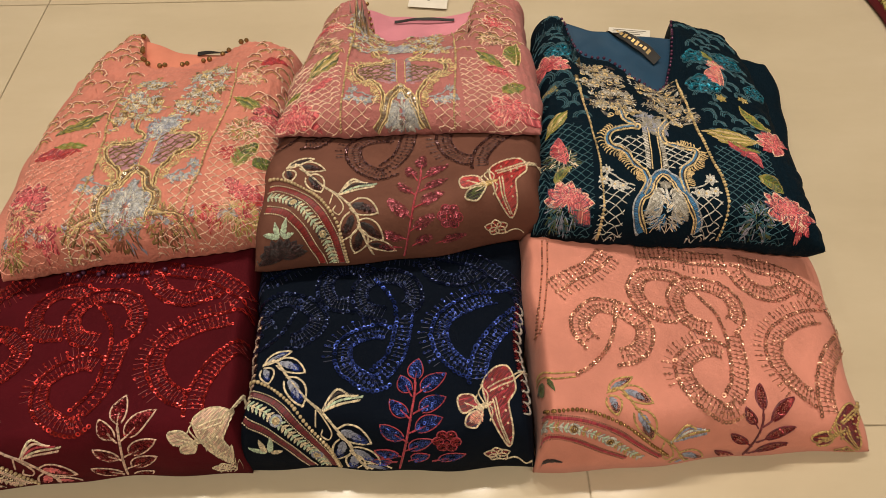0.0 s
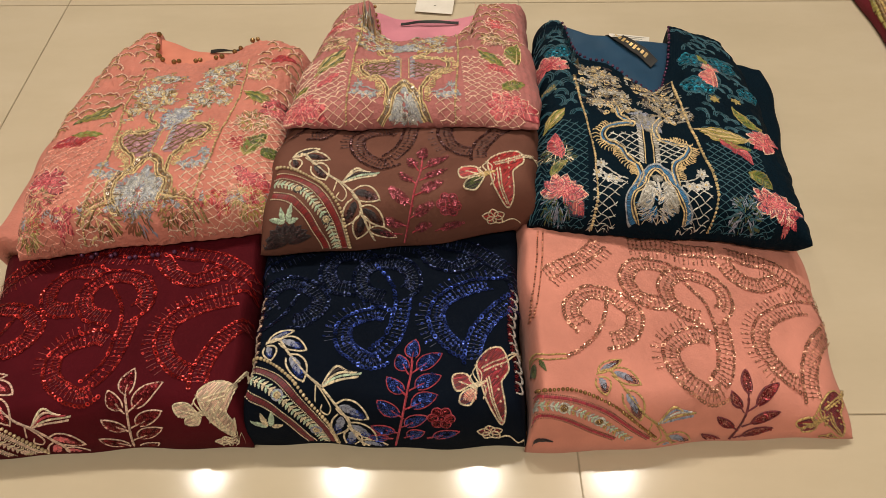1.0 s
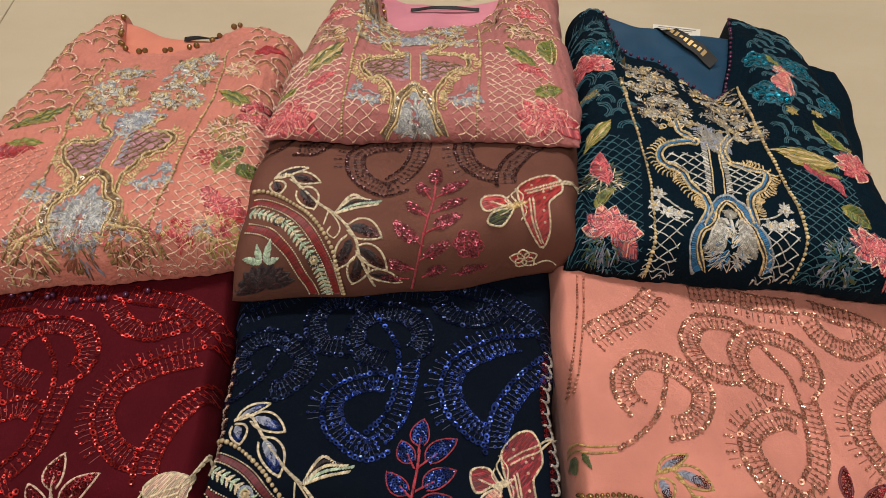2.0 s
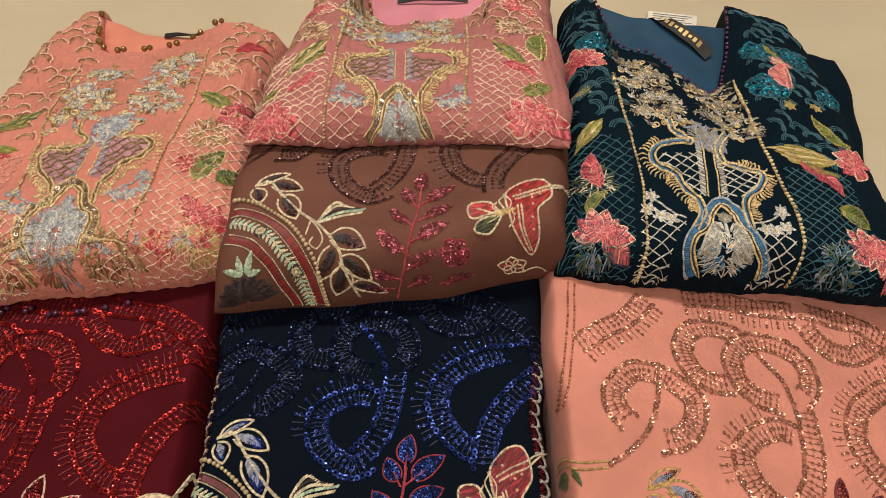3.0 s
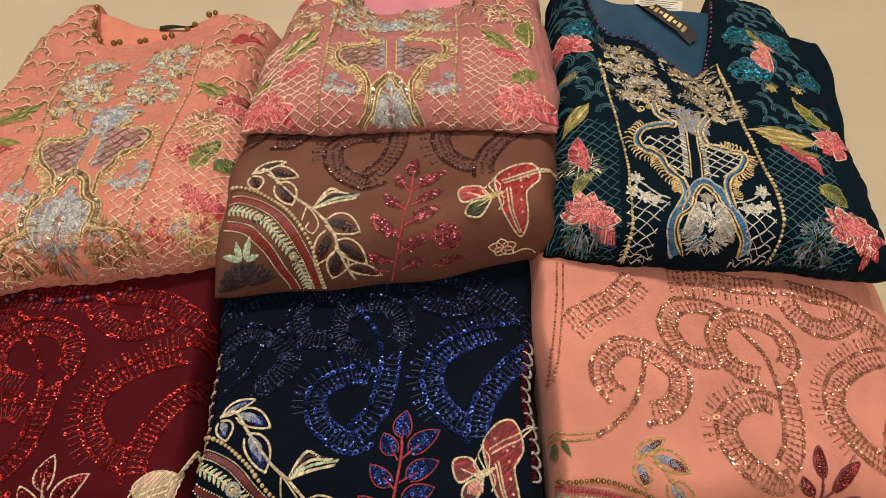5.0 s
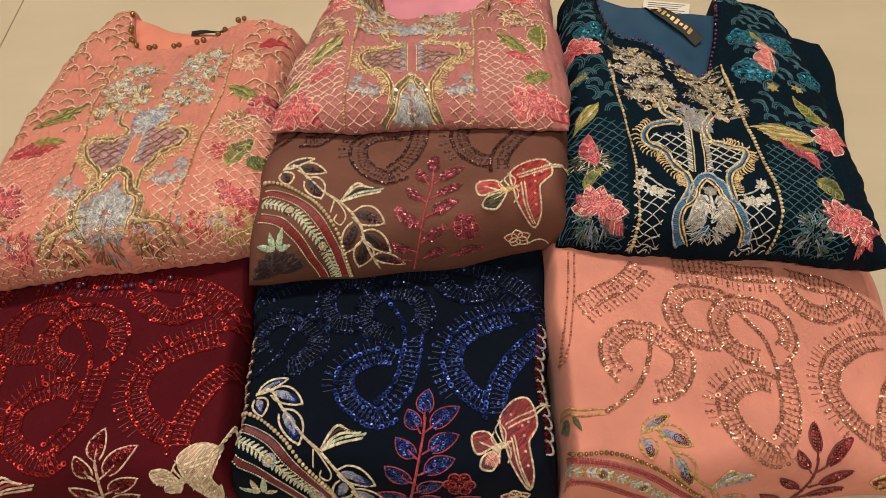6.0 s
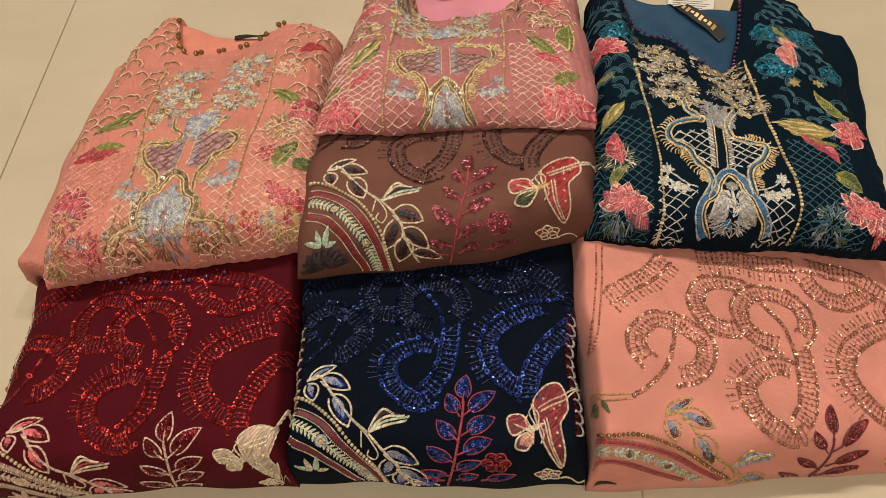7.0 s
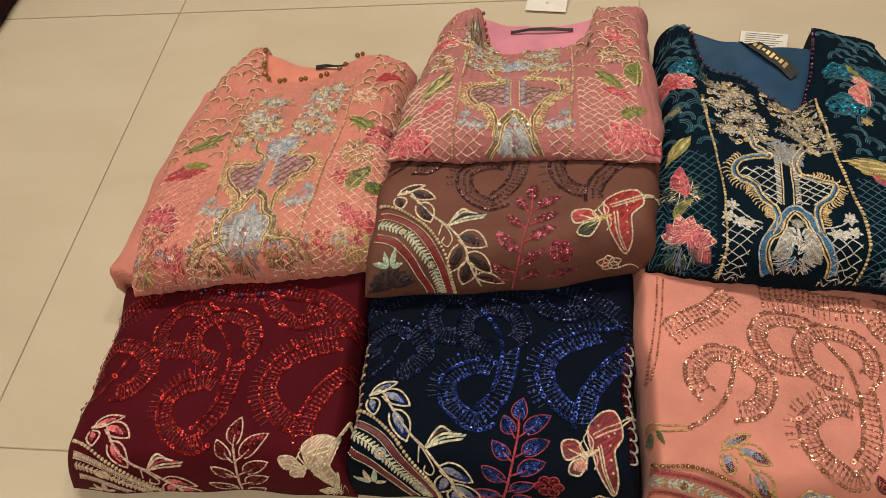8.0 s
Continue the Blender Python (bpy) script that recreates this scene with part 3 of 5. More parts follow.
DULL_GOLD = thread("dull_gold_thread", (0.36, 0.27, 0.13), 0.36, 0.2)
BRIGHT_TEAL = thread("bright_teal_thread", (0.010, 0.09, 0.13))
RED_SEQ = sequin("red_sequin", (0.44, 0.026, 0.022))
BLUE_SEQ = sequin("blue_sequin", (0.032, 0.065, 0.31))
# darker copy of the blue sequin, weaker light painted into its colour
SHADED_BLUE_SEQ = sequin("shaded_blue_sequin", (0.012, 0.022, 0.080))
COPPER_SEQ = sequin("copper_sequin", (0.6, 0.3, 0.2))
PLUM_SEQ = sequin("plum_sequin", (0.085, 0.038, 0.042))
PINK_SEQ = sequin("pink_sequin", (0.42, 0.09, 0.13))
MAROON_SEQ = sequin("maroon_sequin", (0.22, 0.018, 0.024))
CYAN_SEQ = sequin("turquoise_sequin", (0.02, 0.28, 0.42))
SILVER_SEQ = sequin("silver_sequin", (0.6, 0.55, 0.5))
PEARL = sequin("bronze_pearl", (0.36, 0.22, 0.085), 0.25, 0.25, 0.7)
PLUM_PEARL = sequin("plum_pearl", (0.16, 0.06, 0.13), 0.2, 0.3, 0.6)
CREAM_PEARL = sequin("cream_pearl", (0.60, 0.47, 0.28), 0.3, 0.15, 0.15)

# ---- the trouser design: swirls above, a floral border along the fold (millimetres) ----
SPOON = [(-28, -27), (-42, -34), (-57, -30), (-75, -16), (-83, 1), (-83, 22), (-72, 35), (-57, 43), (-40, 46), (-25, 40)]
TAIL = [(-46, 107), (-33, 89), (-25, 72), (-23, 52), (-25, 36), (-28, 20), (-34, 3), (-46, -11)]
UPPER = [(-13, 55), (2, 70), (4, 90), (-5, 107), (-23, 117), (-44, 119), (-63, 108), (-71, 91), (-68, 73), (-57, 59), (-35, 50)]
BIG_C = [(99, 91), (76, 86), (56, 80), (33, 67), (19, 53), (13, 34), (15, 18), (22, 3), (34, -10), (48, -17)]
DIAGONAL = [(104, 67), (87, 52), (73, 38), (62, 22), (55, 7), (51, -8), (50, -24)]
LINK = [(9, 135), (31, 130), (58, 124), (78, 110), (99, 91), (106, 65)]
BOWL = [(0, 127), (10, 110), (24, 99), (42, 95), (58, 100), (72, 108)]
HOOK = [(-162, 38), (-170, 52), (-170, 68), (-157, 84), (-142, 91), (-119, 85), (-107, 75), (-97, 62), (-97, 47), (-105, 32), (-119, 22), (-134, 20)]
HOOK_TAIL = [(-124, 84), (-129, 66), (-136, 48), (-145, 34), (-160, 21), (-174, 13)]
HORN = [(-45, 119), (-59, 128), (-80, 131), (-97, 124), (-108, 105), (-107, 86), (-99, 72), (-87, 66), (-70, 65)]
FEATHER_ROW = [(-177, 103), (-158, 114), (-134, 127), (-116, 145)]
LONG_ROW = [(-86, 148), (-58, 145), (-29, 138), (2, 134)]
VINE = [(-145, -14), (-133, -10), (-121, -25), (-101, -47), (-87, -57), (-76, -70), (-67, -84), (-64, -98), (-58, -116), (-53, -130)]
CURL = [(-100, -48), (-88, -59), (-81, -73), (-85, -82), (-91, -78), (-89, -72)]
PEARLS = [(-160, -28), (-142, -34), (-130, -41), (-117, -51), (-104, -65), (-93, -80), (-85, -96), (-80, -130), (-78, -155)]
BAND_A = [(-160, -41), (-143, -46), (-127, -54), (-109, -72), (-98, -88), (-90, -106), (-86, -130), (-84, -155)]
BAND_MID = [(-160, -53), (-142, -59), (-124, -71), (-112, -86), (-103, -98), (-98, -111), (-94, -128), (-92, -152)]
BAND_B = [(-160, -68), (-142, -75), (-130, -85), (-121, -96), (-113, -113), (-106, -130), (-103, -155)]
VINE_LEAVES = [((-144, -13), (-118, 1), 9), ((-132, -11), (-104, -20), 15), ((-121, -26), (-105, -53), 17), ((-144, -17), (-139, -32), 13),
               ((-75, -70), (-46, -82), 18), ((-70, -79), (-84, -110), 17), ((-66, -89), (-42, -112), 16), ((-64, -98), (-71, -127), 17), ((-58, -115), (-30, -126), 12)]
SPRIG_STEM = [(-22, -140), (-18, -116), (-11, -76), (-5, -44), (-3, -25)]
SPRIG_LEAVES = [((-4, -27), (0, 3), 13), ((-3, -38), (27, -14), 13), ((-7, -39), (-18, -17), 12), ((-5, -57), (26, -40), 13), ((-8, -63), (-28, -43), 12),
                ((-9, -76), (22, -60), 13), ((-12, -88), (-37, -68), 13), ((-15, -102), (12, -84), 13), ((-17, -112), (-44, -100), 12), ((-12, -120), (9, -107), 13), ((12, -118), (44, -105), 11), ((-24, -122), (-48, -118), 10)]
WING = [(68, -41), (68, -27), (75, -18), (87, -9), (100, -6), (106, -14), (106, -27), (99, -36), (94, -43), (95, -59), (95, -69), (92, -81), (88, -83), (82, -75), (76, -65), (72, -57)]
LOW_WING = [(62, -50), (54, -39), (40, -41), (36, -47), (38, -56), (44, -57), (56, -51)]
DARK_WING = [(61, -52), (47, -58), (42, -64), (43, -68), (53, -68), (59, -61), (63, -53)]


def palette(**kw):
    return collections.namedtuple("Palette", list(kw))(**kw)


def fill_shape(w, pts, pitch, h, angle=0.6, thick=0.0014):
    """Satin threads laid side by side across a closed outline."""
    poly = spline(list(pts) + [pts[0]], 0.004)
    c0 = poly.mean(0)
    d = np.array([math.cos(angle), math.sin(angle)])
    nn = np.array([-d[1], d[0]])
    off = (poly - c0) @ nn
    for k in np.arange(off.min() + pitch / 2, off.max(), pitch):
        ts = []
        for a, b, pa, pb in zip(off, np.roll(off, -1), poly, np.roll(poly, -1, 0)):
            if (a - k) * (b - k) < 0:
                q = pa + (pb - pa) * ((k - a) / (b - a))
                ts.append((q - c0) @ d)
        ts.sort()
        for a, b in zip(ts[::2], ts[1::2]):
            n = max(1, int((b - a) / 0.0055))
            j = w.rng.uniform(0, 0.4)
            cuts = np.clip((np.arange(n + 1) + np.r_[0, np.full(max(0, n - 1), j), 0][:n + 1]) / n, 0, 1) if n > 1 else np.array([0, 1.0])
            for s, e in zip(cuts, cuts[1:]):
                p, q = c0 + nn * k + d * (a + (b - a) * s), c0 + nn * k + d * (a + (b - a) * e)
                w.pick()
                w.stitch(p, q, thick, h * w.rng.uniform(0.8, 1.2))


def trouser_design(cloth, maps, ob, P, seed, bands=None):
    """maps: where the swirls, the sprig, the vine, the border and the butterfly lie on this garment."""
    def work(k=0):
        key = "swirl" if k < 20 else "sprig" if k < 22 else "vine" if k < 24 else "border" if k < 29 else "fly"
        return Work(cloth, maps.get(key, maps["swirl"]), seed * 31 + k, True)
    curves = bands or (PEARLS, BAND_A, BAND_MID, BAND_B)
    mm = 0.001

    def put(w, pts):
        return w.place(pts)
    # swirls, each a stitched figure of its own
    for k, (name, c, side, spokes, outer) in enumerate((
            ("spoon_swirl", SPOON, -1, (0.02, 0.98), (0.45, 0.85)), ("tail_swirl", TAIL, 1, (0.45, 0.98), None), ("ring_swirl", UPPER, 1, (0.05, 0.98), None),
            ("crescent_swirl", BIG_C, 1, (0.12, 0.98), (0.10, 0.85)), ("slanting_swirl", DIAGONAL, 1, (0.02, 0.98), None), ("link_swirl", LINK, 1, (0.05, 0.95), (0.3, 0.7)),
            ("bowl_swirl", BOWL, 1, (0.05, 0.95), None), ("hook_swirl", HOOK, -1, (0.02, 0.98), None), ("hook_stem", HOOK_TAIL, 1, (2, 3), None),
            ("horn_swirl", HORN, 1, (0.05, 0.98), None), ("feather_swirl", FEATHER_ROW, 1, (0.0, 1.0), (0.0, 1.0)), ("edge_swirl", LONG_ROW, 1, (0, 1), (0, 1)))):
        w = work(k)
        p = put(w, c)
        # far and hook swirls take the darker copy, standing for less light
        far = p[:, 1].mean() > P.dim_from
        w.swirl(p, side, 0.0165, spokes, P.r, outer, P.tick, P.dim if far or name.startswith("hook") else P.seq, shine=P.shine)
        made = w.finish(name, ob, P.swirl_label)
        if made and name == "hook_stem":
            tagged(made, kind="stuff")
    # the sprig
    w = work(20)
    w.use(P.stem).rope(put(w, SPRIG_STEM), 0.0022, 0.0014)
    for i, (a, b, wd) in enumerate(SPRIG_LEAVES):
        wd = wd * P.leaf_w
        a2, b2 = put(w, [a, b])
        stem_at = a2
        a2 = a2 + (b2 - a2) * P.leaf_gap
        if P.leaf_seq is not None:
            w.use(P.leaf_seq).leaf_sequins(a2, b2, wd * mm, 0.05, 0.0017, P.shine + 0.1)
        if P.leaf_fill is not None:
            w.use(P.leaf_fill).leaf_satin(a2, b2, wd * mm * 0.92, 0.05)
        if P.leaf_edge is not None:
            w.use(P.leaf_edge).leaf_outline(a2, b2, wd * mm * 1.08, 0.05, P.edge_w)
        w.use(P.stem).rope([stem_at, a2 + (b2 - a2) * 0.35], 0.0016, 0.0012)
    w.finish("leaf_sprig", ob, P.sprig_label)
    if P.floret is not None:
        w = work(21)
        c = put(w, [(26, -86)])[0]
        for i in range(6):
            an = i * math.pi / 3
            q = c + np.array([math.cos(an), math.sin(an)]) * 0.0085
            w.use(P.floret)
            for j in range(7):
                w.sequin(q + np.array([math.cos(j * 0.9), math.sin(j * 0.9)]) * 0.0034 * (j > 0), 0.0018, 0.3)
            w.use(P.stem).rope([q + np.array([math.cos(t), math.sin(t)]) * 0.0052 for t in np.linspace(0, 6.28, 9)], 0.0011, 0.0009)
        w.use(P.floret).bead(c, 0.002)
        w.finish("sequin_floret", ob)
    # the vine with its open leaves
    w = work(22)
    w.use(P.vine).rope(put(w, VINE), 0.0024, 0.0015)
    w.rope(put(w, CURL), 0.0014, 0.0010)
    w.rope(put(w, [(-93, -56), (-95, -69)]), 0.0014, 0.0010)
    for i, (a, b, wd) in enumerate(VINE_LEAVES):
        a2, b2 = put(w, [a, b])
        if P.vine_fill is not None:
            w.use(P.vine_fill).leaf_satin(a2 + (b2 - a2) * 0.12, b2 - (b2 - a2) * 0.25, wd * mm * 0.5, 0.05)
        w.use(P.vine_seq).leaf_sequins(a2 + (b2 - a2) * 0.4, b2 - (b2 - a2) * 0.06, wd * mm * 0.62, 0.03, 0.0013, 0.3)
        w.use(P.vine).leaf_outline(a2, b2, wd * mm * 1.1, 0.05, 0.0019)
    w.finish("leafy_vine", ob, P.vine_label)
    w = work(23)
    root, tip = put(w, [(-87, -56), (-51, -38)])
    d = tip - root
    nn = np.array([-d[1], d[0]])
    for i, o in enumerate((-0.20, -0.10, 0.0, 0.10, 0.20)):
        end = root + d * (1.0 - 0.10 * abs(i - 1)) + nn * o * 0.7
        mid = root + d * 0.5 + nn * (o + 0.13)
        w.use(P.feather[i % len(P.feather)]).rope([root, mid, end], 0.0024, 0.0013)
    w.finish("feather_leaf", ob)
    # the curved border
    w = work(24)
    w.use(P.pearl).beads(put(w, curves[0]), 0.0020)
    made = w.finish("pearl_string", ob, P.pearl_label)
    if made:
        tagged(made, kind="stuff")
    for k, c in ((25, curves[1]), (26, curves[3])):
        w = work(k)
        p = spline(put(w, c), 0.0011)
        nrm = across(p)
        for a, b in zip(p, nrm):
            w.use(P.band).stitch(a - b * P.band_w, a + b * P.band_w, 0.0013, 0.0013)
        w.use(P.dot).beads(p[::2] + nrm[::2] * (P.band_w + 0.0012), 0.0008, 0.0022)
        w.beads(p[::2] - nrm[::2] * (P.band_w + 0.0012), 0.0008, 0.0022)
        w.finish("border_band", ob, P.band_label)
    w = work(27)
    p = spline(put(w, curves[2]), 0.0045)
    nrm = across(p)
    for i, (a, b) in enumerate(zip(p, nrm)):
        if i + 1 < len(p):
            f = p[i + 1] - a
            for sg in (1, -1):
                w.use(P.mint[i % len(P.mint)]).leaf_satin(a, a + b * sg * 0.0055 + f * 0.7, 0.0024)
    w.use(P.mint[0]).rope(p, 0.0012, 0.0009)
    for t in (0.26, 0.62):
        c = p[int(t * (len(p) - 1))]
        w.use(P.knot).rope([c + np.array([math.cos(a), math.sin(a)]) * 0.0052 for a in np.linspace(0, 6.28, 10)], 0.0022, 0.0016)
        w.use(P.pearl).rope([c + np.array([math.cos(a), math.sin(a)]) * 0.0030 for a in np.linspace(0, 6.28, 9)], 0.0014, 0.0018)
        w.bead(c, 0.0019)
    w.finish("border_garland", ob)
    # mint leaves and a dark bloom in the corner
    w = work(28)
    for i, (a, b) in enumerate((((-147, -100), (-162, -94)), ((-147, -100), (-150, -84)), ((-143, -99), (-138, -81)), ((-142, -100), (-131, -97)))):
        a2, b2 = put(w, [a, b])
        w.use(P.corner[i % len(P.corner)]).leaf_satin(a2, b2, 0.0062)
    w.finish("corner_leaves", ob)
    # the butterfly
    w = work(29)
    wing, low, dark = put(w, WING), put(w, LOW_WING), put(w, DARK_WING)
    for shape, mat, angle in ((wing, P.wing, 0.9), (low, P.wing, 0.3), (dark, P.low_wing, 0.5)):
        fill_shape(w.use(mat), shape, 0.0013, 0.0012, angle, 0.0012)
        w.use(P.wing_edge).rope(np.vstack([shape, shape[:1]]), 0.0019, 0.0016)
    for c in ([(80, -40), (82, -59), (87, -72), (90, -79)], [(77, -42), (79, -58), (84, -71), (88, -79)], [(74, -30), (89, -22), (103, -16), (116, -9), (127, -7)], [(76, -33), (90, -26), (104, -20), (116, -11)]):
        w.rope(put(w, c), 0.0017, 0.0019)
    for c in ((90, -30), (97, -26), (100, -18), (90, -38), (89, -50), (90, -60), (80, -22), (74, -50)):
        w.use(P.wing_edge).bead(put(w, [c])[0], 0.0013)
    if P.low_in is not None:
        a, b = put(w, [(62, -54), (46, -64)])
        w.use(P.low_in).leaf_satin(a, b, 0.012, 0.1, h=0.0022)
    a, b = put(w, [(56, -53), (76, -44)])
    w.use(P.fly_body).leaf_satin(a, b, 0.0058, h=0.0026)
    for c in ([(70, -46), (72, -36), (66, -28)], [(66, -46), (62, -36), (66, -30)], [(60, -50), (56, -44), (60, -38)], [(64, -50), (58, -56), (52, -60)], [(72, -46), (74, -54), (70, -60)], [(60, -52), (50, -50), (44, -48)]):
        w.use(P.wing_edge).rope(put(w, c), 0.0014, 0.0015)
    w.finish("butterfly_motif", ob, P.fly_label)
    # an outlined flower and its runner in the fold below the butterfly
    w = work(30)
    c = put(w, [(75, -97)])[0]
    for i in range(5):
        an = 0.5 + i * math.pi * 0.4
        q = c + np.array([math.cos(an), 0.8 * math.sin(an)]) * 0.0135
        fill_shape(w.use(P.wing), np.array([c, (c + q) / 2 + (q - c)[::-1] * 0.35, q, (c + q) / 2 - (q - c)[::-1] * 0.35]), 0.0020, 0.0008, an, 0.0012)
        w.use(P.wing_edge).leaf_outline(c, q, 0.0110, 0, 0.0015)
    w.use(P.wing_edge).rope(put(w, [(84, -104), (96, -98), (108, -103), (118, -96)]), 0.0014, 0.0012)
    w.finish("fold_flower", ob)



trouser_design(MAROON, dict(swirl=[[0.001130, -0.00010, -0.4515], [0.000055, 0.001090, 0.0160]],
    sprig=[[0.001141, -0.000035, -0.4514], [0.00013, 0.001111, 0.0107]], vine=[[0.001078, 0.000021, -0.4557], [-0.000068, 0.001032, 0.0038]],
    border=[[0.001078, 0.000021, -0.4557], [-0.000068, 0.001032, 0.0038]], fly=[[0.000885, -0.000216, -0.4498], [-0.000149, 0.000902, 0.0205]]), maroon_set, palette(
    tick=DEEP_RED, seq=RED_SEQ, dim=RED_SEQ, dim_from=9, r=0.0028, shine=0.34, swirl_label="red sequin and thread swirl", stem=IVORY, leaf_seq=MAROON_SEQ, leaf_fill=None, leaf_edge=IVORY, edge_w=0.0016, leaf_w=1.08, leaf_gap=0.16,
    sprig_label="ivory outlined sprig with dark red sequins", floret=None, vine=IVORY, vine_fill=ROSE, vine_seq=MAROON_SEQ, vine_label="ivory corded vine", feather=[IVORY, CREAM, CRIMSON],
    pearl=CREAM_PEARL, pearl_label="row of cream pearls", band=IVORY, band_w=0.0022, dot=CREAM, band_label="ivory stitched band", mint=[IVORY, CREAM], knot=IVORY, corner=[IVORY], wing=[IVORY, IVORY, CREAM], wing_line=CRIMSON, low_in=None, wing_edge=CREAM, low_wing=[IVORY, IVORY, CREAM], fly_body=CREAM, fly_label="ivory satin stitched butterfly"), 1)
trouser_design(NAVY, dict(swirl=[[0.001, 0, -0.1693], [0, 0.001, 0.0447]],
    vine=[[0.001035, -0.000086, -0.1755], [-0.000121, 0.001170, 0.0455]], border=[[0.001035, -0.000086, -0.1755], [-0.000121, 0.001170, 0.0455]],
    fly=[[0.000853, -0.000104, -0.1677], [-0.000124, 0.001143, 0.0585]]), navy_set, palette(
    tick=NAVY_T, seq=BLUE_SEQ, dim=SHADED_BLUE_SEQ, dim_from=0.100, r=0.0031, shine=0.38, swirl_label="blue sequin and thread swirl", stem=CRIMSON, leaf_seq=BLUE_SEQ, leaf_fill=None, leaf_edge=CRIMSON, edge_w=0.0010, leaf_w=1.08, leaf_gap=0.16,
    sprig_label="red stemmed sprig with blue sequin leaves", floret=MAROON_SEQ, vine=CREAM, vine_fill=GREY_BLUE, vine_seq=BLUE_SEQ, vine_label="cream corded vine", feather=[CREAM, MINT, CREAM, BLACK],
    pearl=CREAM_PEARL, pearl_label="row of cream pearls", band=MAROON_T, band_w=0.0026, dot=CREAM, band_label="maroon stitched band with cream dots", mint=[CREAM, MINT], knot=GREY_BLUE, corner=[MINT, CREAM], wing=[DEEP_RED, CRIMSON, MAROON_T], wing_line=CREAM, low_in=[BLUSH, SALMON], wing_edge=CREAM, low_wing=[MAROON_T, NAVY_T], fly_body=CREAM, fly_label="red and cream stitched butterfly"), 2)
trouser_design(PINK, dict(swirl=[[0.001098, -0.000041, 0.1762], [0.000041, 0.001098, 0.0131]],
    sprig=[[0.001221, -0.000031, 0.1699], [0.00024, 0.001076, 0.0125]], vine=[[0.001024, -0.000059, 0.1594], [-0.000086, 0.001193, 0.0058]],
    border=[[0.001, 0, 0], [0, 0.001, 0]], fly=[[0.000838, -0.000204, 0.1844], [0.000291, 0.000563, -0.0201]]), pink_set, palette(
    tick=COPPER_T, seq=COPPER_SEQ, dim=COPPER_SEQ, dim_from=9, r=0.0028, shine=0.34, swirl_label="copper sequin and thread swirl", stem=MAROON_T, leaf_seq=MAROON_SEQ, leaf_fill=None, leaf_edge=MAROON_T, edge_w=0.0022, leaf_w=0.72, leaf_gap=0.22,
    sprig_label="maroon stitched sprig", floret=None, vine=GOLD, vine_fill=GREY_BLUE, vine_seq=PLUM_SEQ, vine_label="gold corded vine", feather=[GREY_BLUE, GOLD, SILVER],
    pearl=PEARL, pearl_label="row of bronze pearls", band=[CRIMSON, MAROON_T], band_w=0.0015, dot=COPPER_T, band_label="crimson stitched band", mint=[SILVER, MINT, GOLD], knot=SILVER, corner=[BLACK], wing=[MAROON_T, MAROON_T, DEEP_RED], wing_line=GOLD, low_in=None, wing_edge=GOLD, low_wing=MAROON_T, fly_body=GOLD, fly_label="maroon and gold stitched butterfly"), 3,
    ([(-46, -17), (-16, -15), (14, -24), (42, -43), (74, -74)], [(-49, -22), (-19, -24), (12, -34), (39, -54), (68, -78)], [(-50, -31), (-22, -34), (7, -46), (29, -64), (49, -80)], [(-51, -41), (-21, -48), (9, -66), (33, -80)]))
trouser_design(BROWN, dict(swirl=[[0.001052, 0.000015, -0.1592], [-0.000015, 0.001052, 0.2709]]), brown_set, palette(
    tick=PLUM_T, seq=PLUM_SEQ, dim=PLUM_SEQ, dim_from=9, r=0.0025, shine=0.2, swirl_label="plum sequin and thread swirl", stem=CRIMSON, leaf_seq=PINK_SEQ, leaf_fill=None, leaf_edge=None, edge_w=0.0012, leaf_w=1.08, leaf_gap=0.16,
    sprig_label="red stemmed sprig with pink sequin leaves", floret=PINK_SEQ, vine=CREAM, vine_fill=BLACK, vine_seq=PLUM_SEQ, vine_label="cream corded vine with dark leaves", feather=[CREAM, MINT, BLACK, CREAM],
    pearl=CREAM_PEARL, pearl_label="row of cream pearls", band=DEEP_RED, band_w=0.0030, dot=CREAM, band_label="deep red stitched band with cream dots", mint=[MINT, CREAM], knot=BLACK, corner=[MINT, MINT], wing=[RED, DEEP_RED, RED], wing_line=CREAM, low_in=None, wing_edge=CREAM, low_wing=[BLACK, DARK_GREEN], fly_body=GOLD, fly_label="red stitched butterfly with cream edging"), 4)


# ---- the kurta design: a panel, mirrored about its middle ----
CORNER_FIELD = [(1.15, -1.0), (2.8, -0.75), (2.85, -4.6), (1.2, -4.6), (1.75, -2.1), (1.55, -1.4)]
SIDE_FIELD = [(3.05, 1.9), (5.9, 2.4), (6.1, -4.9), (3.1, -4.9)]


def both(pts):
    return [list(pts), [(-x, y) for x, y in pts]]


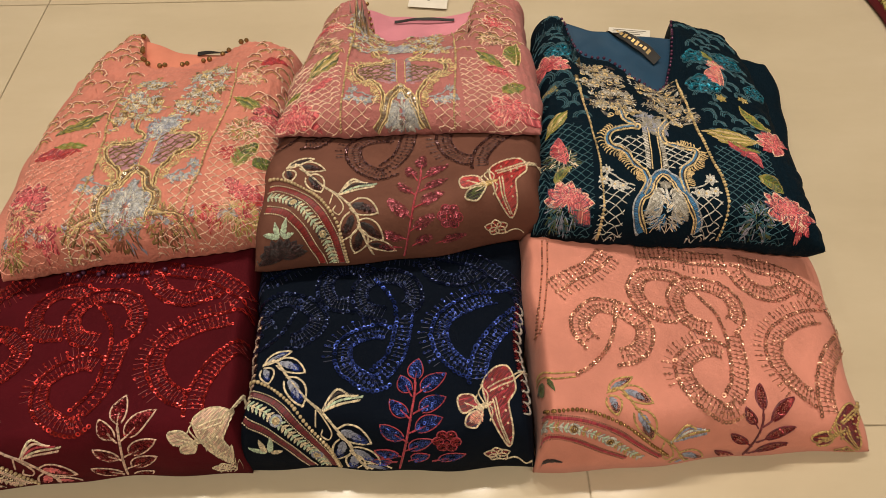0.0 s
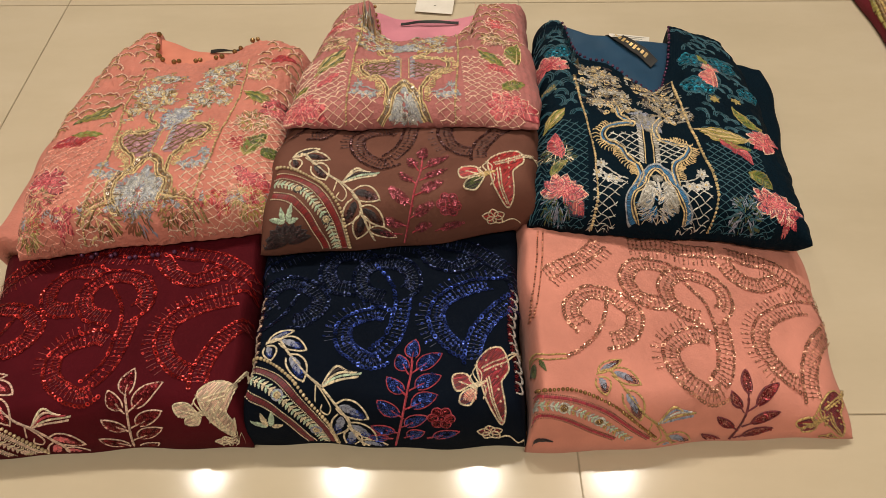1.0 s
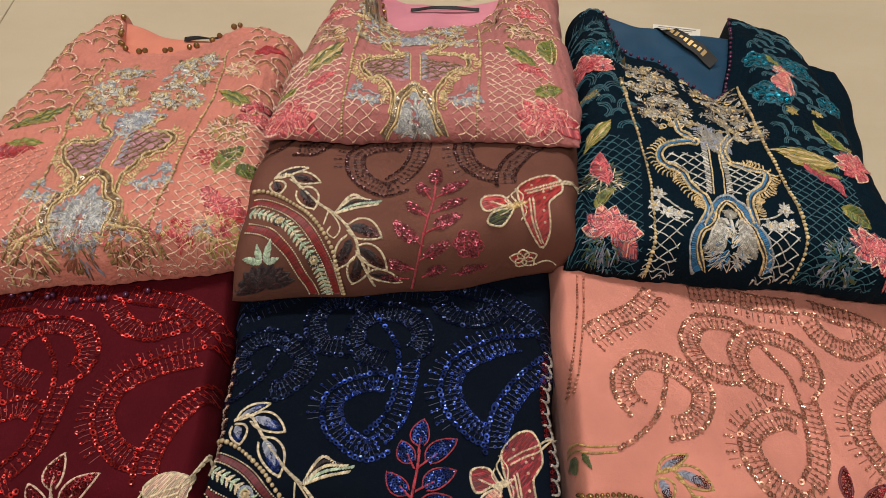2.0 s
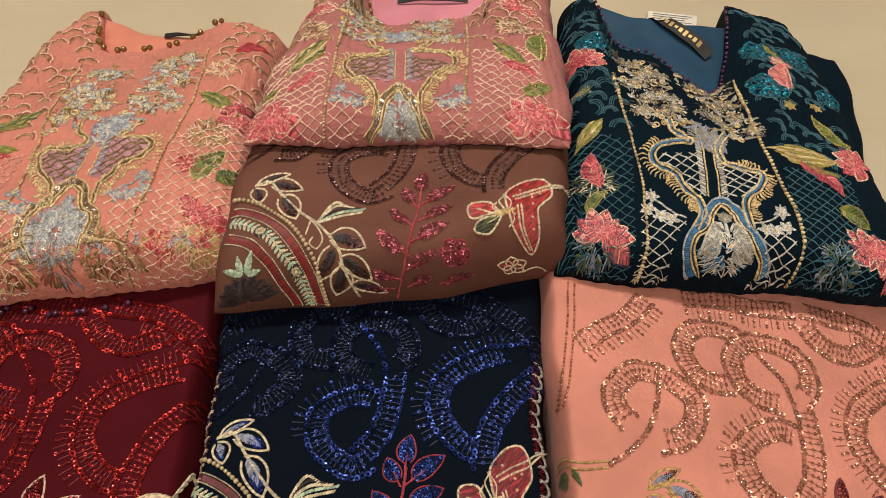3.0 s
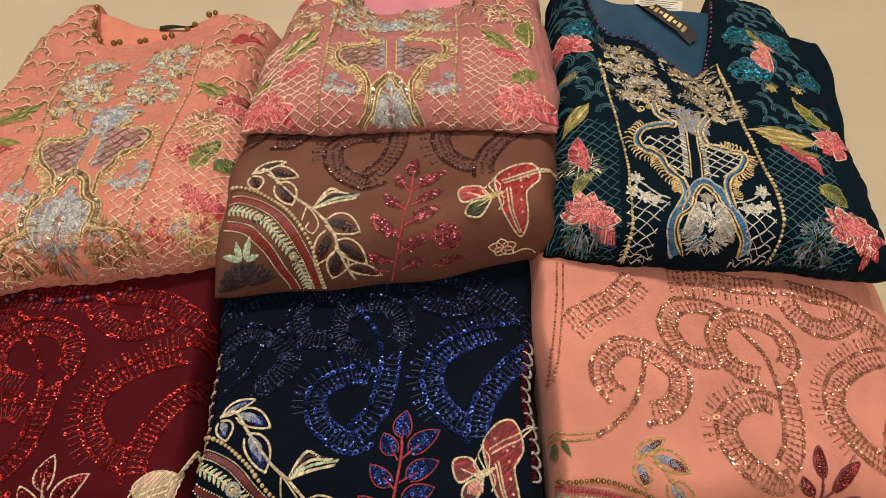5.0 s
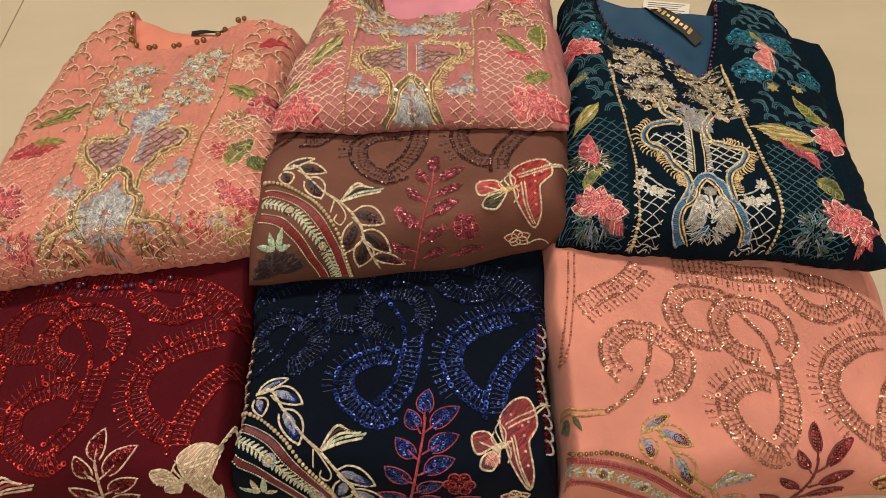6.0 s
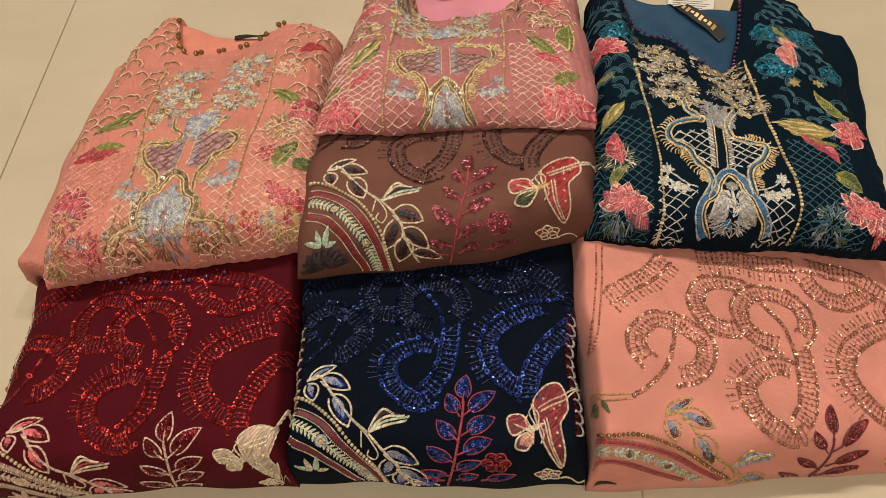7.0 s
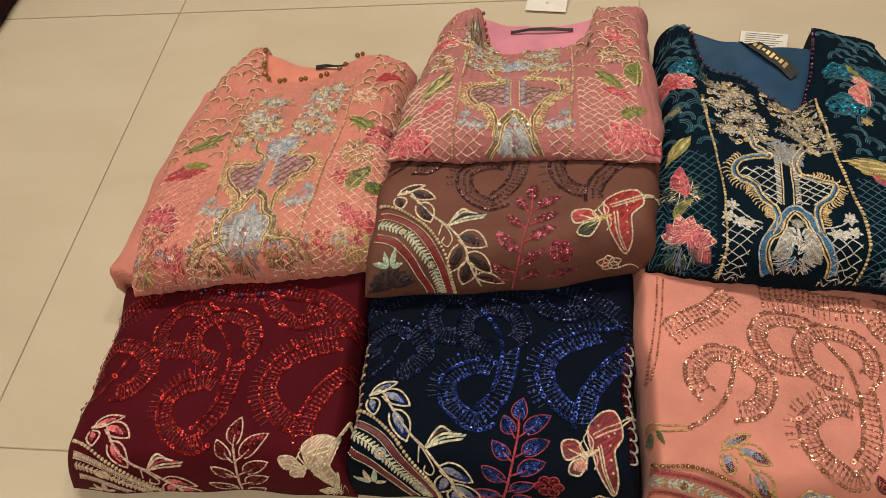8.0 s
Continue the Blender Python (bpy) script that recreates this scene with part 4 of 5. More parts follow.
def kurta_design(cloth, m, ob, P, seed, left_border, right_border):
    def work(k=0):
        return Work(cloth, m, seed * 57 + k, True)

    def low(pts):
        """The arch and what stands in it, drawn in and set off from the middle as on this garment."""
        sx, sy, dx, dy = P.arch_fit
        return [(x * sx + dx, y * sy + dy) for x, y in pts]
    for k, c in enumerate((left_border, right_border)):
        w = work(k)
        p = spline(w.place(c), 0.0024)
        w.use(P.border_thread).rope(p[::2], 0.0010, 0.0006)
        w.use(P.border).beads(p, P.border_w, P.border_w * 2.6)
        w.finish("panel_border", ob, P.border_label)
    for k, c in enumerate(P.scroll):
        w = work(4 + k)
        p = spline(w.place(c), 0.002)
        nrm = across(p)
        for off, mat, wd, ht in ((-0.0030, P.cord, 0.0019, 0.0018), (-0.0011, P.cord_mid, P.mid_w, 0.0011), (0.0008, P.cord_mid2, 0.0014, 0.0009), (0.0026, P.cord, 0.0019, 0.0018)):
            w.use(mat).rope(p + nrm * off * P.cord_k, wd * (0.4 + 0.6 * P.cord_k), ht, None, 0.5)
        s = spline(w.place(c), 0.0030)
        ns_ = across(s)
        mid = w.place([(0, 0.9)])[0]
        for i in range(int(len(s) * 0.36), int(len(s) * 0.96)):
            out = ns_[i] * (1 if ns_[i] @ (s[i] - mid) > 0 else -1)
            a = s[i] + out * 0.0048
            b = s[i] + out * (0.0110 + 0.0014 * math.sin(i))
            w.use(P.comb).rope([a, (a + b) / 2 + np.array([out[1], -out[0]]) * 0.0012, b], 0.0014, 0.0011)
        w.finish("scroll_cord", ob, P.cord_label)
    for k, c in enumerate(P.scroll):
        w = work(8 + k)
        sg = -1 if k == 0 else 1
        field = [(sg * 0.34, 1.75), (sg * 0.34, 0.1)] + [(x * 0.93, y) for x, y in c if 0.0 < y < 1.86 and abs(x) > 0.9][::-1]
        if P.field is not None:
            fill_shape(w.use(P.field), w.place(field), 0.0016, 0.0002, 0.1, 0.0019)
        w.use(P.lattice).lattice(w.place(field), 0.0085, 0.0012, 0.0010, 0.8)
        w.finish("inner_lattice", ob)
    for k, c in enumerate(both(CORNER_FIELD)):
        w = work(12 + k)
        w.use(P.lattice2).lattice(w.place(c), 0.0098, 0.0013, 0.0009, 0.9)
        w.finish("corner_lattice", ob)
    for k, c in enumerate(both(SIDE_FIELD)):
        w = work(14 + k)
        w.use(P.side_lattice[k]).lattice(w.place(c), P.side_pitch, 0.0010, 0.0007, 0.85)
        # fish-scale arcs above the lattice
        for row in range(15):
            for col in range(4):
                cx = (3.35 + col * 0.85 + 0.42 * (row % 2)) * (1 if k == 0 else -1) + w.rng.normal(0, 0.10)
                cy = 2.7 + row * 0.62 + w.rng.normal(0, 0.08)
                if w.rng.uniform() < 0.22:
                    continue
                turn, grow = w.rng.normal(0, 0.35), w.rng.uniform(0.75, 1.25)
                for rr, mt in ((0.44, P.scale[0]), (0.36, P.scale[1]), (0.27, P.scale[-1])):
                    w.use(mt).rope(w.place([(cx + grow * rr * math.cos(t + turn), cy + grow * rr * 0.9 * math.sin(t + turn)) for t in np.linspace(0.1, 3.04, 7)]), 0.0009, 0.0007)
        w.finish("side_lattice", ob)
    # the stitched column on both sides of the front slit
    w = work(18)
    for x in (-0.27, 0.27):
        p = w.place([(x + P.skew * max(0, y - 2), y) for y in np.arange(0.15, P.column_to, 0.075)])
        sg = w.place([(x * 1.9, 0.08)])[0] - w.place([(x, 0)])[0]
        for i, a in enumerate(p):
            w.use(P.column[i % len(P.column)]).stitch(a, a + sg, 0.0015, 0.0015)
        w.use(P.cord).rope(p[::2] - sg * 0.25, 0.0012, 0.0010)
    w.finish("slit_column", ob)
    # the pointed arch with its pair of plumes
    w = work(19)
    p = spline(w.place(P.arch), 0.0018)
    nrm = across(p)
    for a, b in zip(p, nrm):
        w.use(P.arch_band).stitch(a - b * 0.0020, a + b * 0.0020, 0.0015, 0.0014)
    for off, mat in ((-0.0032, P.cord), (-0.0046, P.cord_mid2), (-0.0060, P.cord), (0.0032, P.arch_in)):
        w.use(mat).rope(p + nrm * off, 0.0020, 0.0015, 0.0017, 0.3)
    if P.arch_seq is not None:
        w.use(P.arch_seq).sequins(p[::2], 0.0016, 0.0040, 0.35)
    w.finish("pointed_arch", ob, P.arch_label)
    w = work(20)
    for a, b, wd in (((0, -1.0), (0, -0.55), 0.34), ((0, -1.0), (0.36, -0.78), 0.3), ((0, -1.0), (-0.36, -0.78), 0.3), ((0, -1.05), (0.3, -1.12), 0.22), ((0, -1.05), (-0.3, -1.12), 0.22)):
        a2, b2 = w.place(low([a, b]))
        w.use(P.plume[0]).leaf_satin(a2, b2, wd * 0.023, h=0.0018)
    w.use(P.plume[1]).rope(w.place(low([(0, -1.0), (0, -1.9)])), 0.0030, 0.0016)
    w.finish("arch_finial", ob)
    for k, sg in enumerate((1, -1)):
        w = work(22 + k)
        for i in range(5):
            a2, b2 = w.place(low([(sg * (0.34 + 0.02 * i), -1.5 - 0.22 * i), (sg * (0.62 + 0.14 * i), -1.95 - 0.34 * i)]))
            w.use(P.plume[i % 2]).leaf_satin(a2, b2, 0.0088, 0.12 * sg, h=0.0020)
        for i in range(5):
            a2, b2 = w.place(low([(sg * 0.30, -1.75 - 0.25 * i), (sg * (0.55 + 0.08 * i), -2.2 - 0.30 * i)]))
            w.use(P.plume[(i + 1) % 2]).leaf_satin(a2, b2, 0.0066, -0.1 * sg, h=0.0016)
        w.use(P.plume[1]).rope(w.place(low([(sg * 0.16, -1.75), (sg * 0.3, -1.42), (sg * 0.58, -1.38), (sg * 0.72, -1.75), (sg * 0.95, -2.4), (sg * 1.1, -3.1)])), 0.0022, 0.0018)
        w.finish("plume_motif", ob, P.plume_label)
    w = work(26)
    w.scatter(w.place(low([(0, P.bush_y)]))[0], P.bush_r, P.bush_n, P.bush, (0.004, 0.009), 1.0)
    if P.bush_seq is not None:
        for i in range(26):
            w.use(P.bush_seq).sequin(w.place(low([(w.rng.normal(0, 0.45), -2.9 + w.rng.normal(0, 0.35))]))[0], 0.0017, 0.4)
    w.finish("base_bush", ob)
    # floret sprays beside the arch
    for k, sg in enumerate((1, -1)):
        w = work(28 + k)
        for x, y in ((2.42, 0.05), (2.56, -0.42), (2.1, -0.62), (1.72, -0.68)):
            c = w.place([(sg * x, y - 0.25)])[0]
            w.petal_flower(c, 0.0078, 5, P.floret, P.cord, 0.4 * x, 0.95)
        w.use(P.floret).rope(w.place([(sg * 1.2, -0.85), (sg * 1.75, -0.65), (sg * 2.3, -0.3), (sg * 2.42, 0.05)]), 0.0016, 0.0012)
        w.finish("floret_spray", ob)
    # packed roses and leaves below the neckline
    for k, sg in enumerate((1, -1)):
        w = work(32 + k)
        for x, y, r in ((1.25, 6.1, 0.0185), (2.15, 5.2, 0.013), (1.2, 4.7, 0.014), (2.1, 6.6, 0.012), (0.75, 3.9, 0.0125), (1.9, 4.2, 0.011), (1.3, 3.5, 0.0105), (2.35, 3.5, 0.010)):
            c = w.place([(sg * x + P.skew * (y - 2), y)])[0]
            w.petal_flower(c, r, 7, P.rose[k % 2], P.cord, x, 0.9, 2)
            w.scatter(c, r * 1.25, int(r * 2400), P.field_bits, (0.003, 0.0065), 0.9)
        for i in range(P.field_n):
            yy = w.rng.uniform(2.7, 7.0)
            c = w.place([(sg * w.rng.uniform(0.25, 2.6) + P.skew * (yy - 2), yy)])[0]
            an = 1.57 - sg * w.rng.uniform(-0.2, 1.6)
            w.use(P.field_bits[i % len(P.field_bits)]).leaf_satin(c, c + np.array([math.cos(an), math.sin(an)]) * w.rng.uniform(0.007, 0.013), 0.0042, 0.15)
            if i % 3 == 0:
                rr = w.rng.uniform(0.0018, 0.0034)
                w.use(P.cord).rope([c + np.array([math.cos(t), math.sin(t)]) * rr for t in np.linspace(0, 5.8, 8)], 0.0011, 0.0011)
        for i in range(18):
            c = w.place([(sg * w.rng.uniform(0.5, 2.5) + P.skew * 3, w.rng.uniform(3.0, 6.8))])[0]
            w.use(P.cord).bead(c, 0.0012)
        w.finish("rose_field", ob, P.rose_label, 0.02)
    w = work(36)
    for i in range(46):
        an = w.rng.uniform(0, 6.28)
        c = w.place([(P.heart_at[0] + w.rng.normal(0, 0.30), P.heart_at[1] + w.rng.normal(0, 0.26))])[0]
        w.use(P.heart[i % len(P.heart)]).leaf_satin(c, c + np.array([math.cos(an), math.sin(an)]) * w.rng.uniform(0.009, 0.016), 0.0042, 0.15, h=0.0018)
    w.scatter(w.place([P.heart_at])[0], 0.016, 150, P.heart, (0.004, 0.008), 0.9)
    w.finish("heart_bush", ob)


def lotus(w, c, r, up, outer, inner, edge, seed=0):
    """A many-petalled open bloom, petals fanning from its foot."""
    c = np.asarray(c, float)
    for ring, (k, rr) in enumerate(((8, 1.0), (6, 0.74), (4, 0.48))):
        for i in range(k):
            an = up + (i - (k - 1) / 2) * (3.9 - 0.7 * ring) / k
            tip = c + np.array([math.cos(an), math.sin(an)]) * r * rr * (0.9 + 0.1 * math.cos(5 * i + seed))
            w.use([CRIMSON, ROSE, ROSE, outer] if ring != 1 else [inner, ROSE, CRIMSON]).leaf_satin(c, tip, r * rr * 0.50, 0.04, h=0.0014 + 0.0006 * ring)
            if ring < 2:
                w.use(SALMON if ring == 0 and i % 3 else edge or SALMON).leaf_outline(c + (tip - c) * 0.2, tip, r * rr * 0.46, 0.04, 0.0011)



def side_flowers(cloth, ob, items, seed):
    """items: kind, place and tip in millimetres, width, colours."""
    for i, (kind, a, b, wd, mats) in enumerate(items):
        w = Work(cloth, None, seed * 91 + i)
        a2, b2 = np.array(a) * 0.001, np.array(b) * 0.001
        if kind == "leaf":
            w.use([mats[0], mats[0], DARK_GREEN, OLIVE] if mats[0] is GREEN else [mats[0], mats[0], mats[-1]]).leaf_satin(a2, b2, wd * 0.001, 0.1, h=0.0020)
            if len(mats) > 1:
                w.use(mats[1]).leaf_outline(a2, b2, wd * 0.00112, 0.1, 0.0013)
                w.rope([a2, a2 + (b2 - a2) * 0.8], 0.0012, 0.0021)
            w.finish("stitched_leaf", ob)
        elif kind == "lotus":
            d = b2 - a2
            lotus(w, a2, np.linalg.norm(d) * (0.78 if cloth is PEACH else 0.95), math.atan2(d[1], d[0]), *mats)
            w.finish("stitched_bloom", ob)
        elif kind == "rose":
            d = b2 - a2
            r = np.linalg.norm(d)
            w.petal_flower(a2, r, 6, [mats[0], mats[0], mats[1]], None, 0.3, 0.95, 1)
            w.petal_flower(a2, r * 0.68, 5, [mats[1], mats[2], mats[0]], mats[2], 0.9, 0.95, 2)
            w.finish("stitched_bloom", ob)
        elif kind == "spray":
            d = b2 - a2
            nn = np.array([-d[1], d[0]])
            for k in range(7):
                o = (k - 3) / 3
                w.use(mats[k % len(mats)]).leaf_satin(a2 + d * 0.12 * abs(o), a2 + d * (1 - 0.25 * abs(o)) + nn * o * wd * 0.01, 0.0042, 0.12 * o)
            w.finish("leaf_spray", ob)
        elif kind == "rings":
            for k in range(7):
                an = k * 0.9
                q = a2 + np.array([math.cos(an), math.sin(an)]) * wd * 0.001 * 0.72
                for rr in (1.0, 0.7):
                    w.use(mats[0]).sequins([q + np.array([math.cos(t), math.sin(t)]) * wd * 0.00045 * rr for t in np.linspace(0, 6.1, 9)], 0.0014, 0.0027, 0.3)
                w.use(mats[1]).rope([q + np.array([math.cos(t), math.sin(t)]) * wd * 0.00053 for t in np.linspace(0, 6.28, 10)], 0.0010, 0.0009)
            w.finish("ring_motif", ob)
        elif kind == "tangle":
            w.scatter(a2, wd * 0.001, int(wd * 9), mats, (0.004, 0.009))
            w.finish("stitched_tangle", ob)


PEACH_SCROLL = ([(-1.2, 2.94), (-1.16, 2.52), (-0.53, 1.92), (-0.94, 1.6), (-1.94, 1.82), (-2.26, 1.45), (-1.78, 0.64), (-1.13, 0.03), (-0.93, -0.46), (-1.16, -1.02)],
                [(1.29, 2.69), (0.81, 1.81), (1.45, 1.78), (2.2, 1.39), (2.18, 0.79), (1.5, 0.42), (1.13, 0.02), (0.88, -0.5), (0.84, -1.08)])
PEACH_ARCH = [(-1.07, -2.8), (-1.48, -2.16), (-1.64, -1.61), (-1.49, -1.09), (-0.95, -0.7), (-0.66, -0.25), (-0.19, -0.06), (0.38, -0.47), (0.62, -1.1), (1.14, -1.53), (1.21, -2.05), (1.04, -2.7)]
MAUVE_SCROLL = ([(-1.41, 3.26), (-0.84, 2.15), (-0.41, 1.86), (-1.19, 1.77), (-2.11, 1.68), (-2.36, 1.26), (-1.99, 0.4), (-1.27, -0.06), (-0.89, -0.8), (-1.0, -1.4)],
                [(1.45, 3.07), (0.88, 2.45), (0.51, 2.19), (1.37, 2.19), (2.0, 1.98), (2.34, 1.19), (1.55, 0.5), (1.14, -0.06), (0.85, -0.56), (0.79, -1.14), (0.88, -1.53)])
MAUVE_ARCH = [(-1.34, -2.03), (-0.95, -1.64), (-0.78, -1.11), (-0.4, -0.58), (-0.04, -0.31), (0.34, -0.65), (0.66, -1.17), (0.88, -1.53), (1.18, -2.12)]
TEAL_SCROLL = ([(-1.4, 3.08), (-1.23, 2.56), (-0.68, 2.17), (-1.21, 2.11), (-1.9, 1.88), (-2.25, 1.42), (-1.99, 0.99), (-1.41, 0.73), (-1.08, 0.19), (-0.63, -0.09), (-0.53, -0.61), (-0.86, -1.18)],
               [(0.9, 2.9), (0.45, 2.2), (0.62, 1.62), (1.3, 1.43), (2.05, 1.3), (1.73, 0.57), (1.23, 0.17), (1.08, -0.28), (1.15, -0.97)])
TEAL_ARCH = [(-0.68, -2.89), (-1.01, -2.29), (-1.16, -1.76), (-0.94, -1.3), (-0.56, -1.05), (-0.37, -0.57), (-0.06, -0.18), (0.21, -0.06), (0.48, -0.18), (0.8, -0.47), (0.95, -0.91), (1.23, -1.24), (1.46, -1.57), (1.78, -2.01), (1.89, -2.51)]
peach_like = dict(border=PALE_GOLD, border_thread=BRONZE, border_w=0.0012, field_n=44, border_label="gold stitched dotted line", cord_k=0.72, cord=LIGHT_GOLD, cord_mid=BRONZE, mid_w=0.0014, cord_mid2=BRONZE, comb=PALE_GOLD, cord_label="gold and bronze scrolling cord",
                  field=MAUVE_T, lattice=BRONZE, lattice2=SALMON, side_pitch=0.0088, scale=[SALMON, COPPER_T, GOLD], column=[GREY_BLUE, ICE, MAUVE_T], column_to=2.3, arch_band=[BRONZE, GREY_BLUE, BRONZE], arch_in=PALE_GOLD, arch_seq=SILVER_SEQ,
                  arch_label="silver blue pointed arch with gold cord", plume=[ICE, SILVER], plume_label="silver satin plume", bush=[ICE, PEWTER, GREY_BLUE, SILVER], bush_n=700, bush_y=-2.5, bush_r=0.026, skew=-0.04, bush_seq=SILVER_SEQ, floret=ICE,
                  rose=[[SILVER, SILVER, PALE_GOLD, ICE, BRONZE], [SILVER, ICE, SILVER, PALE_GOLD, BRONZE]], field_bits=[SILVER, ICE, PALE_GOLD, GOLD, BRONZE], rose_label="packed silver and gold roses", heart=[ICE, GREY_BLUE, SILVER])
kurta_design(PEACH, [[0.0236, 0.0012, -0.4755], [0.0040, 0.0290, 0.2700]], peach_kurta, palette(**peach_like, side_lattice=[SALMON, BLUSH], arch_fit=(0.84, 0.74, -0.15, -0.2), heart_at=(0.2, 2.5), scroll=PEACH_SCROLL, arch=PEACH_ARCH), 6,
             [(-3.5, 7.6), (-2.9, 3.4), (-2.35, 0.0), (-2.45, -2.0), (-2.65, -4.2)], [(2.6, 7.2), (3.0, 3.9), (2.87, 1.1), (2.56, -2.1), (2.52, -4.5)])
kurta_design(MAUVE, [[0.0237, -0.0010, -0.1846], [0.0005, 0.0318, 0.3652]], mauve_kurta, palette(**dict(peach_like, bush_r=0.013, bush_n=180), side_lattice=[SALMON, SALMON], arch_fit=(0.72, 0.55, 0.0, -0.3), heart_at=(0.0, 3.5), scroll=MAUVE_SCROLL, arch=MAUVE_ARCH), 5,
             [(-2.5, 7.5), (-2.55, 4.4), (-2.8, 1.8), (-2.86, -0.1), (-3.0, -2)], [(3.1, 7.5), (3.05, 4.5), (2.92, 2.1), (2.55, -0.8), (2.5, -2)])
kurta_design(TEAL, [[0.0231, 0.0029, 0.1006], [-0.0043, 0.0301, 0.2453]], teal_kurta, palette(
    border=LIGHT_GOLD, border_thread=DULL_GOLD, border_w=0.0017, field_n=90, heart_at=(0.11, 2.5), border_label="cream stitched border cord", cord_k=0.95, cord=LIGHT_GOLD, cord_mid=BLUE_T, mid_w=0.0022, cord_mid2=BLACK, comb=PALE_GOLD, cord_label="gold and blue scrolling cord",
    field=None, lattice=SILVER, lattice2=SILVER, side_pitch=0.0080, side_lattice=[TEAL_T, TEAL_T], scale=[TEAL_T, TEAL_T, BRIGHT_TEAL], column=[PEWTER, SILVER], column_to=2.3, arch_band=BLUE_T, arch_in=ICE, arch_seq=None,
    arch_label="blue and gold pointed arch", plume=[PEWTER, SILVER], plume_label="silver satin plume", bush=[SILVER, CREAM, SILVER, BLUE_T], bush_n=220, bush_y=-3.0, bush_r=0.018, skew=-0.14, arch_fit=(0.86, 0.60, 0.24, -0.12), scroll=TEAL_SCROLL, arch=TEAL_ARCH, bush_seq=None, floret=SILVER,
    rose=[[PEWTER, DULL_GOLD, PEWTER, BLACK], [PEWTER, SILVER, DULL_GOLD, BLACK]], field_bits=[PEWTER, DULL_GOLD, PEWTER, SILVER, BLACK], rose_label="packed silver and cream roses", heart=[PEWTER, GREY_BLUE, PEWTER]), 7,
    [(-3.53, 5.39), (-3.36, 3.9), (-3.12, 2.7), (-2.93, 1.56), (-2.7, 0.5), (-2.67, -0.59), (-2.62, -1.32), (-2.68, -2.37), (-2.66, -3.17), (-2.64, -3.97)], [(2.3, 6.83), (2.28, 4.91), (2.35, 2.97), (2.6, 1.69), (2.86, 0.55), (3.02, -0.21), (3.08, -0.69), (3.06, -1.54), (3.0, -2.34), (2.94, -3.14)])

side_flowers(TEAL, teal_kurta, [
    ("lotus", (239, 196), (239, 231), 0, (BLUSH, ROSE, NAVY_T)), ("lotus", (238, 202), (223, 184), 0, (ROSE, BLUSH, NAVY_T)), ("rose", (250, 184), (264, 184), 0, (CRIMSON, ROSE, SALMON)),
    ("leaf", (219, 246), (244, 228), 17, (GREEN, OLIVE)), ("leaf", (197, 300), (228, 261), 14, (ROSE, CRIMSON)), ("lotus", (266, 309), (240, 330), 0, (ROSE, BLUSH, CRIMSON)),
    ("spray", (244, 305), (168, 316), 14, (OLIVE, PALE_GOLD)), ("leaf", (264, 336), (236, 376), 13, (GREEN, OLIVE)), ("leaf", (232, 286), (194, 303), 7, (OLIVE, GREEN)),
    ("rose", (230, 466), (244, 472), 0, (ROSE, SALMON, PALE_GOLD)), ("leaf", (218, 409), (230, 462), 22, (ROSE, BLUSH)), ("spray", (230, 476), (222, 502), 12, (OLIVE, GREEN)),
    ("rings", (200, 414), (0, 0), 18, (CYAN_SEQ, TEAL_T)), ("rings", (254, 484), (0, 0), 18, (CYAN_SEQ, TEAL_T)), ("rings", (208, 484), (0, 0), 14, (CYAN_SEQ, TEAL_T)), ("rings", (270, 414), (0, 0), 12, (CYAN_SEQ, TEAL_T)), ("rings", (20, 480), (0, 0), 14, (CYAN_SEQ, TEAL_T)),
    ("rose", (246, 392), (254, 392), 0, (OLIVE, PALE_GOLD, GOLD)), ("rose", (214, 386), (222, 386), 0, (OLIVE, GOLD, GOLD)),
    ("lotus", (-4, 210), (12, 238), 0, (BLUSH, ROSE, NAVY_T)), ("leaf", (0, 262), (-2, 306), 15, (CRIMSON, ROSE)), ("spray", (-14, 318), (14, 352), 14, (OLIVE, GREEN, PALE_GOLD)), ("leaf", (-14, 236), (6, 258), 9, (GREEN, OLIVE)),
    ("lotus", (2, 446), (8, 476), 0, (ROSE, CRIMSON, BLUSH)), ("rose", (0, 400), (12, 404), 0, (TEAL_T, OLIVE, GOLD)), ("tangle", (-8, 206), (0, 0), 14, (TEAL_T, DARK_GREEN, GREY_BLUE)), ("tangle", (201, 186), (0, 0), 14, (TEAL_T, DARK_GREEN, GREY_BLUE)),
    ("tangle", (-4, 270), (0, 0), 16, (DARK_GREEN, CREAM, BLACK))], 7)
